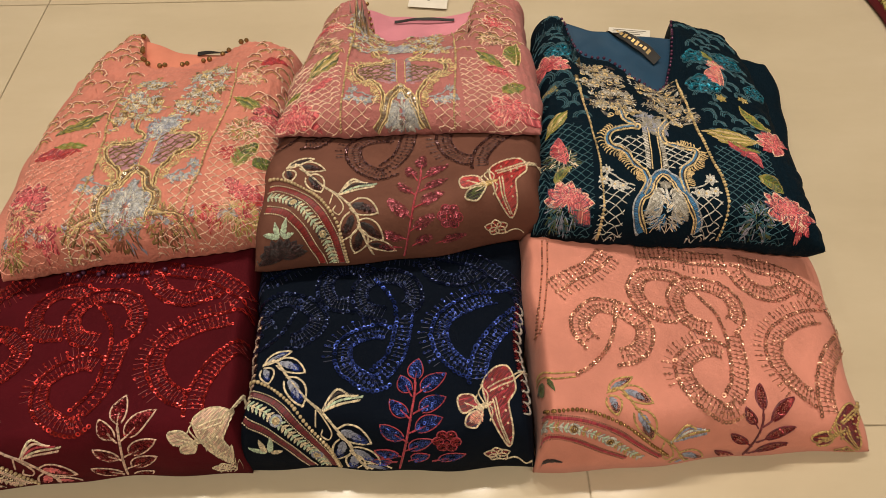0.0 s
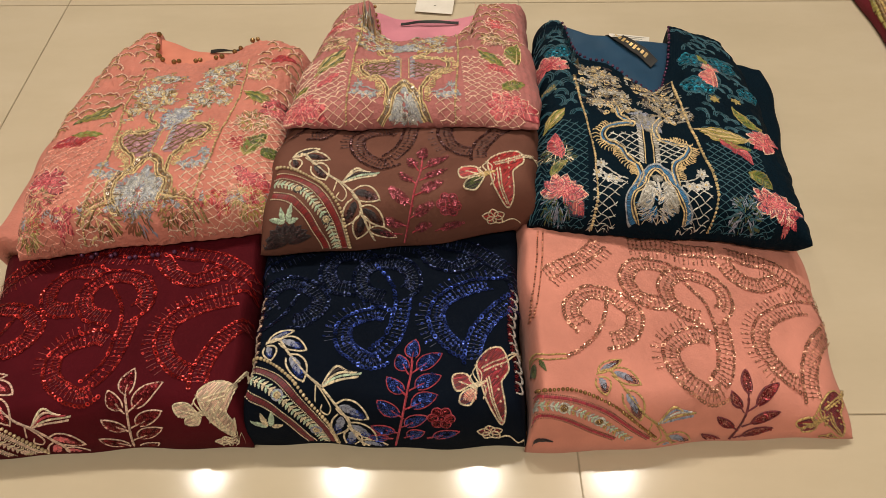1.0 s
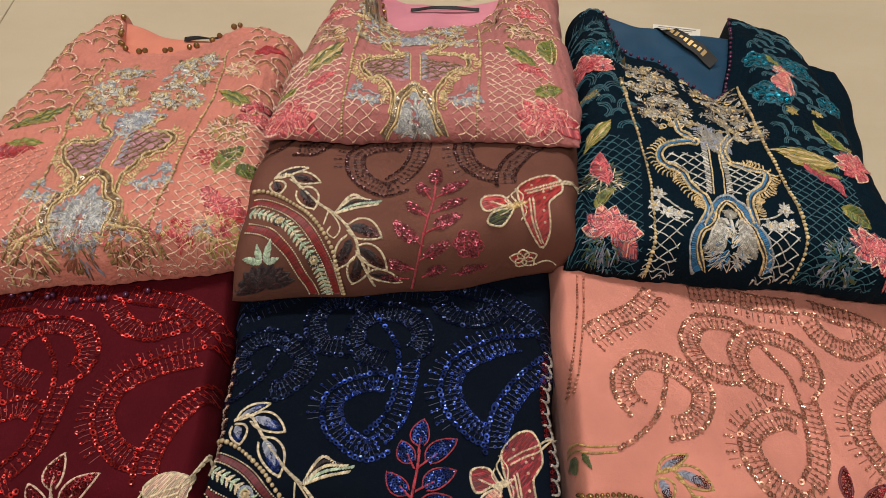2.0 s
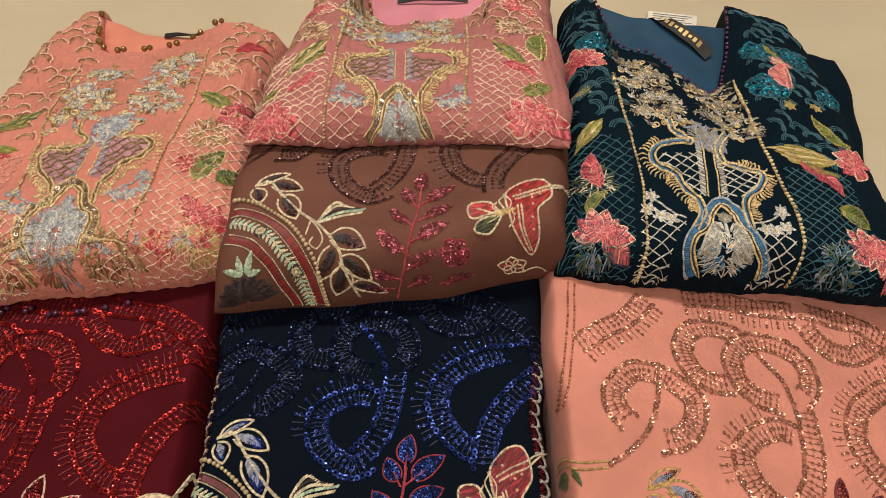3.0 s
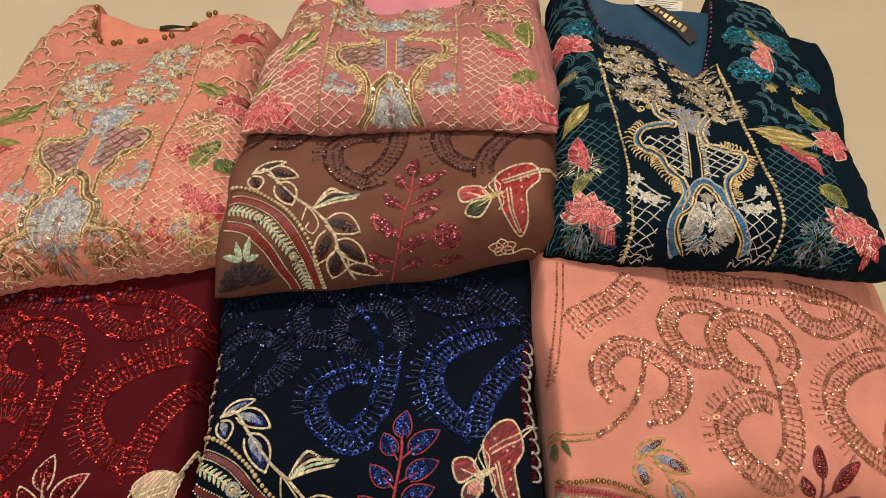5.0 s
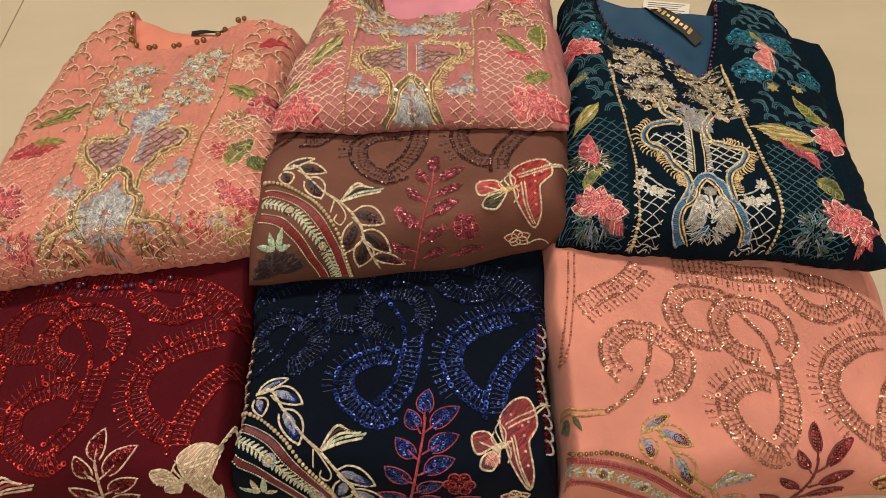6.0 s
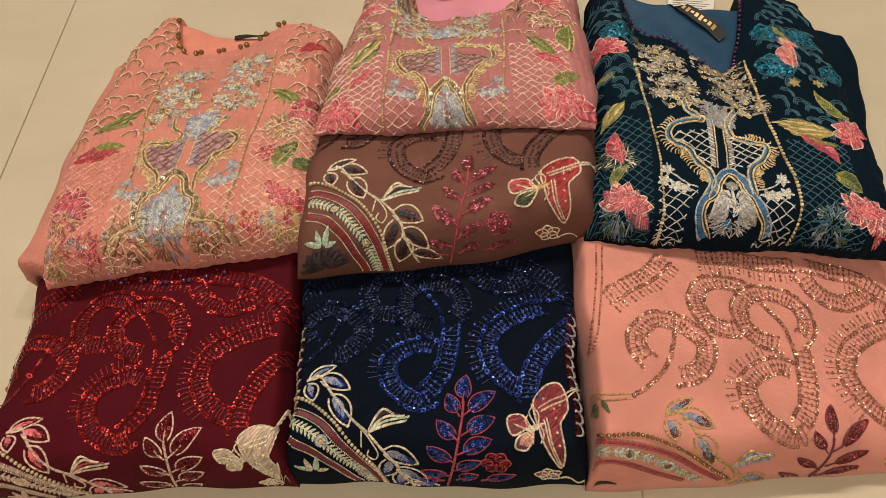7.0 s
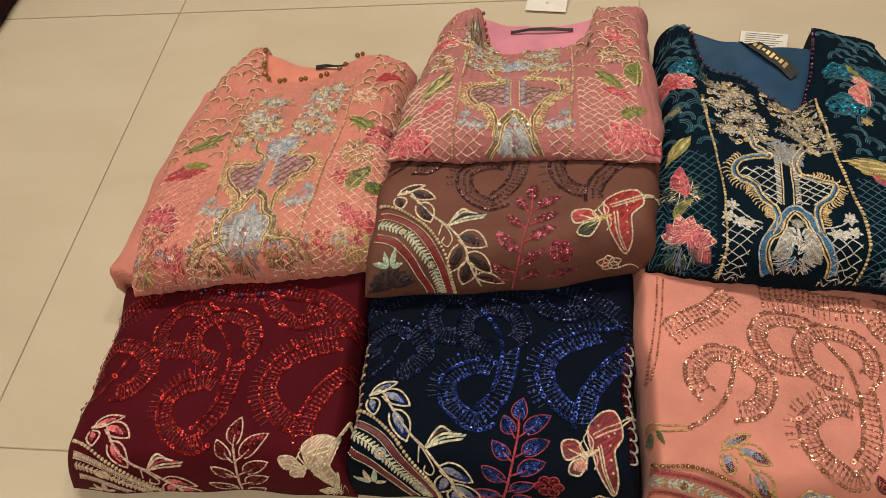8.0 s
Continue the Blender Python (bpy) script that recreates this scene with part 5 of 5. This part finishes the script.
side_flowers(PEACH, peach_kurta, [
    ("leaf", (-608, 297), (-560, 309), 17, (CRIMSON, RED)), ("spray", (-600, 341), (-548, 377), 12, (OLIVE, DARK_GREEN)), ("spray", (-594, 319), (-554, 317), 12, (OLIVE, GREEN)), ("lotus", (-594, 228), (-578, 265), 0, (CRIMSON, ROSE, MAROON_T)),
    ("tangle", (-593, 209), (0, 0), 15, (PALE_GOLD, BRONZE, CRIMSON)), ("rose", (-561, 180), (-546, 184), 0, (CRIMSON, ROSE, SALMON)), ("rose", (-589, 180), (-577, 182), 0, (RED, CRIMSON, BRONZE)), ("tangle", (-600, 172), (0, 0), 11, (BRONZE, OLIVE, PALE_GOLD)),
    ("rose", (-352, 229), (-335, 240), 0, (RED, CRIMSON, ROSE)), ("lotus", (-364, 245), (-374, 220), 0, (ROSE, BLUSH, CRIMSON)), ("leaf", (-375, 275), (-353, 314), 20, (GREEN, PALE_GOLD)), ("rose", (-383, 296), (-370, 305), 0, (RED, CRIMSON, BLUSH)), ("lotus", (-352, 366), (-338, 344), 0, (ROSE, BLUSH, CRIMSON)),
    ("leaf", (-355, 277), (-334, 292), 14, (DARK_GREEN, GREEN)), ("spray", (-355, 380), (-397, 404), 13, (OLIVE, DARK_GREEN, GREEN)), ("lotus", (-355, 380), (-373, 392), 0, (ROSE, CRIMSON, MAROON_T)), ("leaf", (-375, 486), (-345, 500), 14, (CRIMSON, RED)),
    ("rose", (-389, 204), (-375, 208), 0, (RED, ROSE, BLUSH)), ("tangle", (-356, 208), (0, 0), 15, (OLIVE, GOLD, PALE_GOLD)), ("tangle", (-373, 338), (0, 0), 18, (BRONZE, OLIVE, SALMON)), ("tangle", (-373, 208), (0, 0), 14, (PALE_GOLD, BLUSH)), ("tangle", (-383, 448), (0, 0), 14, (PALE_GOLD, BLUSH, SALMON)),
    ("tangle", (-520, 186), (0, 0), 16, (BRONZE, PALE_GOLD, COPPER_T)), ("tangle", (-440, 196), (0, 0), 16, (GOLD, BRONZE, COPPER_T)), ("tangle", (-480, 186), (0, 0), 13, (BRONZE, GREY_BLUE, COPPER_T))], 6)
side_flowers(MAUVE, mauve_kurta, [
    ("lotus", (-54, 323), (-54, 362), 0, (ROSE, BLUSH, CRIMSON)), ("lotus", (-56, 329), (-74, 325), 0, (BLUSH, ROSE, CRIMSON)), ("lotus", (-310, 321), (-302, 358), 0, (ROSE, BLUSH, CRIMSON)), ("lotus", (-312, 327), (-334, 329), 0, (ROSE, BLUSH, CRIMSON)),
    ("leaf", (-44, 419), (-38, 471), 19, (GREEN, PALE_GOLD)), ("leaf", (-64, 360), (-36, 377), 17, (GREEN, OLIVE)), ("leaf", (-82, 406), (-50, 390), 12, (CRIMSON, ROSE)), ("spray", (-58, 406), (-92, 445), 13, (OLIVE, DARK_GREEN, GREEN)),
    ("lotus", (-62, 529), (-50, 554), 0, (RED, ROSE, None)), ("spray", (-300, 390), (-262, 447), 13, (OLIVE, DARK_GREEN, PALE_GOLD)), ("leaf", (-292, 366), (-268, 386), 10, (CRIMSON, ROSE)), ("lotus", (-288, 523), (-276, 552), 0, (RED, ROSE, None)),
    ("tangle", (-280, 469), (0, 0), 16, (PALE_GOLD, BRONZE, SALMON)), ("tangle", (-70, 480), (0, 0), 16, (PALE_GOLD, BRONZE, SALMON)), ("leaf", (-322, 362), (-304, 373), 9, (GREEN, OLIVE))], 5)


# ---- linings, under layers, neckline pearls, labels ----
def layer(name, cl, mat, ob, label, n=40):
    return child(name, slab_mesh(name, cl, mat, n, n), ob, label)


PEACH_BACK = Cloth([(-0.673, 0.19), (-0.58, 0.18), (-0.58, 0.55), (-0.672, 0.555)], (0.045, 0.02), [(0.085, 0.09, 0.09), (0.040, 0.06, 0.06), (0.04, 0.05, 0.05)],
                   (0.01, 0.02, 0.01, 0.012), bows=(0, 0, 0, 0.016), seed=9, wrinkle=0.0006, under=(MAROON,))
layer("back_panel", PEACH_BACK, peach_cloth, peach_kurta, "plain peach back layer")
PEACH_LINING = Cloth([(-0.568, 0.44), (-0.378, 0.42), (-0.380, 0.556), (-0.568, 0.588)], (0.06, 0.06), [(0.075, 0.075, 0.075), (0.078, 0.078, 0.078), (0.086, 0.076, 0.084)],
                     (0.006, 0.006, 0.006, 0.006), bows=(0, 0, -0.012, 0), seed=10, wrinkle=0.0008)
peach_plain = fabric("peach_lining", (0.66, 0.24, 0.165), 0.1, crinkle=0.15)
layer("neck_lining", PEACH_LINING, peach_plain, peach_kurta, "plain peach lining inside the neckline")
MAUVE_LINING = Cloth([(-0.262, 0.50), (-0.070, 0.50), (-0.072, 0.640), (-0.262, 0.648)], (0.06, 0.06), [(0.085, 0.085, 0.085), (0.085, 0.085, 0.085), (0.098, 0.082, 0.090)],
                     (0.006, 0.006, 0.006, 0.006), bows=(0, 0, -0.016, 0), seed=11, wrinkle=0.0012)
mauve_plain = fabric("mauve_lining", (0.62, 0.24, 0.30), 0.1, crinkle=0.15)
layer("neck_lining", MAUVE_LINING, mauve_plain, mauve_kurta, "bright mauve lining inside the neckline")
TEAL_LINING = Cloth([(0.022, 0.38), (0.212, 0.36), (0.214, 0.556), (0.030, 0.588)], (0.06, 0.06), [(0.080, 0.078, 0.075), (0.086, 0.084, 0.080), (0.100, 0.094, 0.088)],
                    (0.006, 0.006, 0.006, 0.006), bows=(0, 0, -0.010, 0), seed=12, wrinkle=0.0014)
teal_plain = fabric("teal_lining", (0.010, 0.050, 0.105), 0.08, rough=0.6, crinkle=0.12, spec=0.3)
layer("neck_lining", TEAL_LINING, teal_plain, teal_kurta, "satin blue lining inside the neckline")
TEAL_BACK = Cloth([(0.262, 0.22), (0.302, 0.24), (0.358, 0.560), (0.262, 0.580)], (0.03, 0.02), [(0.07, 0.06, 0.04), (0.05, 0.045, 0.035), (0.05, 0.045, 0.04)],
                  (0.01, 0.012, 0.012, 0.01), bows=(0, 0.012, 0, 0), seed=13, wrinkle=0.0008, under=(PINK,))
layer("back_panel", TEAL_BACK, teal_cloth, teal_kurta, "plain dark teal back layer")


def neck_pearls(cl, ob, mat, r, gap, u0, u1, label, pairs=False, seed=0):
    """Pearls sewn along a neckline's edge, each one a piece of its own."""
    bm = bmesh.new()
    bmesh.ops.create_uvsphere(bm, u_segments=10, v_segments=7, radius=1.0)
    me = bpy.data.meshes.new("pearl")
    bm.to_mesh(me)
    bm.free()
    me.materials.append(mat)
    me.polygons.foreach_set("use_smooth", [True] * len(me.polygons))
    us = np.linspace(u0, u1, 400)
    x, y = cl.xy(us, np.full_like(us, 0.992))
    pts = np.stack([x, y], 1)
    s = np.concatenate([[0], np.cumsum(np.linalg.norm(np.diff(pts, axis=0), axis=1))])
    rng = np.random.default_rng(seed)
    for k, d in enumerate(np.arange(gap / 2, s[-1], gap)):
        u = np.interp(d, s, us)
        for j in range(2 if pairs else 1):
            uu = u + j * (r * 2.1) / cl.W
            px, py = cl.xy(uu, 0.985 - 0.012 * rng.uniform(0, 1))
            z = float(cl.top_uv(uu, 0.97))
            ob2 = child("pearl", me, ob)
            ob2.location = (float(px), float(py), z + r * 0.6)
            rr = r * rng.uniform(0.88, 1.08)
            ob2.scale = (rr, rr, rr)


neck_pearls(PEACH, peach_kurta, PEARL, 0.0036, 0.0300, 0.13, 0.80, "", True, 1)
neck_pearls(MAUVE, mauve_kurta, PEARL, 0.0030, 0.0150, 0.20, 0.76, "", False, 2)
neck_pearls(TEAL, teal_kurta, PLUM_PEARL, 0.0022, 0.0085, 0.13, 0.69, "", False, 3)
for cl, ob, mat in ((PEACH, peach_kurta, BRONZE), (MAUVE, mauve_kurta, BRONZE), (TEAL, teal_kurta, NAVY_T)):
    w = Work(cl, None, 5)
    us = np.linspace(cl.neck[0][0] - 0.01, cl.neck[-1][0] + 0.01, 60)
    x, y = cl.xy(us, np.full_like(us, 0.982))
    w.use(mat).rope(np.stack([x, y], 1), 0.0020, 0.0012)
    w.finish("neck_piping", ob)

black_satin = fabric("label_satin", (0.012, 0.010, 0.009), 0.0, rough=0.5, crinkle=0.1, spec=0.3)


def neck_label(cl, ob, a, b, width, sag, bars, label):
    """A woven size label, sewn on at its ends and slightly bowed."""
    a, b = np.array(a, float), np.array(b, float)
    d = b - a
    nn = np.array([-d[1], d[0]]) / np.linalg.norm(d)
    verts, faces = [], []
    n = 16
    for i in range(n + 1):
        t = i / n
        for s in (-0.5, 0.5):
            for dz in (0.0, 0.0008):
                p = a + d * t + nn * s * width
                z = float(cl.top(p[0], p[1])) + 0.002 + sag * math.sin(math.pi * t) + dz + (s + 0.5) * width * 0.4
                verts.append((p[0], p[1], z))
    for i in range(n):
        o = 4 * i
        for q in ((1, 3, 7, 5), (2, 0, 4, 6), (0, 1, 5, 4), (3, 2, 6, 7)):
            faces.append(tuple(o + k for k in q))
    strip = child("neck_label", mesh_of("neck_label", verts, faces, black_satin, False), ob, label)
    if bars:
        bv, bf = [], []
        for k in range(9):
            t0, t1 = 0.14 + 0.08 * k, 0.14 + 0.08 * k + 0.05
            h0 = 0.12 + 0.07 * ((k * 7) % 3)
            o = len(bv)
            for t, s in ((t0, -h0), (t1, -h0), (t1, h0 * 0.9), (t0, h0 * 0.9)):
                p = a + d * t + nn * s * width
                bv.append((p[0], p[1], float(cl.top(p[0], p[1])) + 0.0034 + sag * math.sin(math.pi * t) + (s + 0.5) * width * 0.4))
            bf.append((o, o + 1, o + 2, o + 3))
        child("label_mark", mesh_of("label_mark", bv, bf, GOLD, False), strip, "gold woven marks")


neck_label(PEACH_LINING, peach_kurta, (-0.480, 0.552), (-0.410, 0.552), 0.006, 0.003, False, "narrow black neck label")
neck_label(MAUVE_LINING, mauve_kurta, (-0.200, 0.610), (-0.112, 0.606), 0.004, 0.004, False, "narrow dark neck label")
neck_label(TEAL_LINING, teal_kurta, (0.108, 0.566), (0.164, 0.498), 0.013, 0.004, True, "black satin neck label with gold marks")

# ---- paper tags on the floor ----
card, cn, clk, cb = material("tag_card", 0.7)
n_ = noise_tex(cn, clk, 40, 3)
cr = ramp(cn, clk, n_.outputs["Fac"], [(0.3, (0.70, 0.66, 0.58)), (0.7, (0.78, 0.74, 0.66))])
clk.new(cr.outputs["Color"], cb.inputs["Base Color"])
ink, _, _, ib = material("tag_ink", 0.7)
ib.inputs["Base Color"].default_value = (0.16, 0.14, 0.12, 1)


def paper_tag(w, h, lines, label):
    tag = new("paper_tag", None)
    bm = bmesh.new()
    n = 8
    rows = []
    for i in range(n + 1):
        y = h * i / n
        rows.append([bm.verts.new((x, y, 0.003 + 0.004 * math.sin(2.2 * i / n) * (0.6 + x / w) + dz)) for dz in (0, 0.0007) for x in (0, w / 2, w)])
    for a, b in zip(rows, rows[1:]):
        for i in (3, 4):
            bm.faces.new((a[i], a[i + 1], b[i + 1], b[i]))
        for i in (0, 1):
            bm.faces.new((b[i], b[i + 1], a[i + 1], a[i]))
        bm.faces.new((a[0], a[3], b[3], b[0]))
        bm.faces.new((a[5], a[2], b[2], b[5]))
    for r in (rows[0], rows[-1]):
        for i in (0, 1):
            bm.faces.new((r[i], r[i + 1], r[i + 4], r[i + 3]))
    part("card", bm, card, tag)
    for k, (x0, x1, y0, y1) in enumerate(lines):
        bm = bmesh.new()

        def z(x, y):
            return 0.0042 + 0.004 * math.sin(2.2 * y / h) * (0.6 + x / w)
        bm.faces.new([bm.verts.new((x * w, y * h, z(x * w, y * h))) for x, y in ((x0, y0), (x1, y0), (x1, y1), (x0, y1))])
        part("printed_line", bm, ink, tag)
    return tagged(tag, label, "tag", "paper tags")


t1 = paper_tag(0.066, 0.085, [(0.1, 0.9 - 0.07 * (k % 3), 0.93 - 0.06 * k, 0.945 - 0.06 * k) for k in range(7)], "white printed paper tag on the tiles behind a kurta")
t1.matrix_basis = pose(0.125, 0.614, 0.001, 0, 0, -14)
t2 = paper_tag(0.066, 0.10, [(0.42, 0.60, 0.42, 0.46), (0.46, 0.58, 0.52, 0.55), (0.48, 0.54, 0.16, 0.18)], "blank white paper tag standing out behind a kurta")
t2.matrix_basis = pose(-0.184, 0.768, 0.001, 4, 0, -8)

# ---- trims and loose details of single garments ----
for u0, v0, v1, mat, fill in ((0.950, 0.10, 0.46, SILVER, MAROON_SEQ), (0.035, 0.16, 0.40, IVORY, PLUM_SEQ)):
    w = Work(NAVY, None, 77)
    for v in np.arange(v0, v1, 0.034):
        x, y = NAVY.xy(u0, v)
        c = np.array([float(x), float(y)])
        sg = 1 if u0 > 0.5 else -1
        arc = [c + np.array([sg * 0.0075 * math.sin(t), 0.0062 * math.cos(t)]) for t in np.linspace(0.1, 3.04, 8)]
        w.use(mat).rope(arc, 0.0016, 0.0012)
        for k in range(5):
            w.use(fill).sequin(c + np.array([sg * 0.002 * (k % 2), 0.0022 * (k - 2)]), 0.0015, 0.3)
    w.finish("scalloped_edge", navy_set, "scalloped corded edging")
w = Work(PINK, [[0.001, 0, 0], [0, 0.001, 0]], 78, True)
for off in (-3, 3):
    w.use(COPPER_SEQ).beads(w.place([(-27 + off, 190), (-30 + off, 167), (-34 + off, 136), (-41 + off, 97), (-46 + off * 0.5, 70)]), 0.0011, 0.0034)
w.finish("side_seam", pink_set, "double row of copper beads")
w = Work(PINK, [[0.001, 0, 0], [0, 0.001, 0]], 79, True)
for off in (0, 5):
    w.use(GOLD).rope(w.place([(-50, 24 - off), (-38, 20 - off), (-18, 22 - off)]), 0.0016, 0.0012)
for a, b in (((-44, 15), (-39, 3)), ((-49, 14), (-48, 0))):
    w.use(DARK_GREEN).leaf_satin(*w.place([a, b]), 0.004)
w.finish("gold_twig", pink_set)
w = Work(MAROON, [[0.001, 0, 0], [0, 0.001, 0]], 80)
for c in ((-556, 171), (-542, 166), (-538, 170), (-520, 166), (-516, 169), (-497, 162), (-491, 163), (-470, 163), (-464, 163), (-447, 167), (-429, 174)):
    w.use(PLUM_PEARL).bead(w.place([c])[0], 0.0030)
w.finish("pearl_fringe", peach_kurta, "dark pearls hanging from the folded hem")
w = Work(BROWN, [[0.001052, 0.000015, -0.1592], [-0.000015, 0.001052, 0.2709]], 81, True)
c = w.place([(-145, -124)])[0]
for i in range(9):
    an = 0.2 + i * 0.34
    tip = c + np.array([math.cos(an), math.sin(an) * 0.9]) * 0.027
    w.use([BLACK, BLACK, PLUM_T]).leaf_satin(c, tip, 0.012, 0.05, h=0.0022)
    w.use(BLACK).leaf_outline(c, tip, 0.012, 0.05, 0.0014)
w.finish("dark_bloom", brown_set, "dark plum padded bloom")
w = Work(PINK, [[0.001, 0, 0], [0, 0.001, 0]], 82, True)
for a, b in (((-50, -78), (-30, -84)), ((-50, -74), (-40, -84))):
    w.use(BLACK).leaf_satin(*w.place([a, b]), 0.005)
w.finish("corner_leaf", pink_set)

# ---- other cloths at the edge of the floor ----
RUG = Cloth([(0.598, 0.42), (0.95, 0.42), (0.95, 1.02), (0.598, 1.02)], (0.006, 0.006), [(0.03, 0.035, 0.03), (0.03, 0.035, 0.03), (0.03, 0.03, 0.03)], (0.02, 0.02, 0.02, 0.014), seed=14)
red_brocade = fabric("red_brocade", (0.16, 0.018, 0.028), 0.05)
red_stack = garment("folded_shawl", "crimson embroidered shawl with tan corded edge on the tiles", "shawl", "")
child("folded_body", slab_mesh("folded_body", RUG, red_brocade, 50, 50), red_stack)
w = Work(RUG, None, 90)
for k, mat in enumerate((OLIVE, BRONZE, GOLD, BRONZE, PALE_GOLD)):
    xs = 0.6035 + 0.0045 * k
    w.use(mat).rope([(xs, 0.45), (xs, 0.72), (xs, 1.0)], 0.0040, 0.0022)
w.finish("corded_edge", red_stack, "tan and gold corded edge")
w = Work(RUG, None, 91)
for i in range(16):
    c = np.array([0.645 + 0.05 * (i % 2) + 0.09 * (i % 3), 0.47 + 0.034 * i])
    w.petal_flower(c, 0.022, 6, [ROSE, SALMON, IVORY, CRIMSON], GOLD, 0.3 * i, 1, 2)
w.finish("stitched_bloom", red_stack)
DARK = Cloth([(-1.52, 0.72), (-1.135, 0.735), (-1.118, 1.15), (-1.52, 1.15)], (0.02, 0.02), [(0.06, 0.07, 0.05), (0.07, 0.08, 0.06), (0.06, 0.07, 0.05)], (0.04, 0.04, 0.04, 0.04), seed=15)
plum_cloth = fabric("plum_cloth", (0.018, 0.006, 0.007), 0.0)
dark_stack = garment("folded_cloth", "very dark plum folded cloth lying on the tiles", "cloth", "")
child("folded_body", slab_mesh("folded_body", DARK, plum_cloth, 40, 40), dark_stack)
w = Work(DARK, None, 92)
w.use(PLUM_T).rope([(-1.16, 0.76), (-1.15, 0.95), (-1.145, 1.12)], 0.003, 0.0016)
w.finish("hem_stitching", dark_stack)

for k, u in enumerate(np.arange(0.05, 0.97, 0.075)):
    w = Work(PEACH, None, 300 + k)
    x, y = PEACH.xy(u, 0.035)
    c = np.array([float(x), float(y)])
    for j in range(3):
        w.use([(GOLD, ROSE, GOLD), (COPPER_T, GREY_BLUE, ICE), (CRIMSON, ROSE, GOLD)][(k + j) % 3])
        an = 1.57 + (j - 1) * 0.9 + 0.3 * math.sin(k)
        w.leaf_satin(c, c + np.array([math.cos(an) * 0.016, math.sin(an) * 0.014]), 0.006, 0.15)
    w.scatter(c, 0.006, 8, [GOLD, SALMON, ROSE], (0.003, 0.005))
    w.finish("hem_spray", peach_kurta)

for side, x0 in ((1, -0.545), (-1, -0.405)):
    w = Work(PEACH, None, 350 + side)
    for k, mat in enumerate((BRONZE, PALE_GOLD, BRONZE)):
        o = 0.005 * k
        w.use(mat).rope([(x0 + side * o, 0.176 + 0.012 * (side < 0)), (x0 + side * (0.012 + o), 0.192 + 0.010 * (side < 0)), (x0 + side * (0.032 + o), 0.206 - o * 0.6), (x0 + side * 0.048, 0.210 - o)], 0.0018, 0.0016)
    w.finish("hem_scroll", peach_kurta)
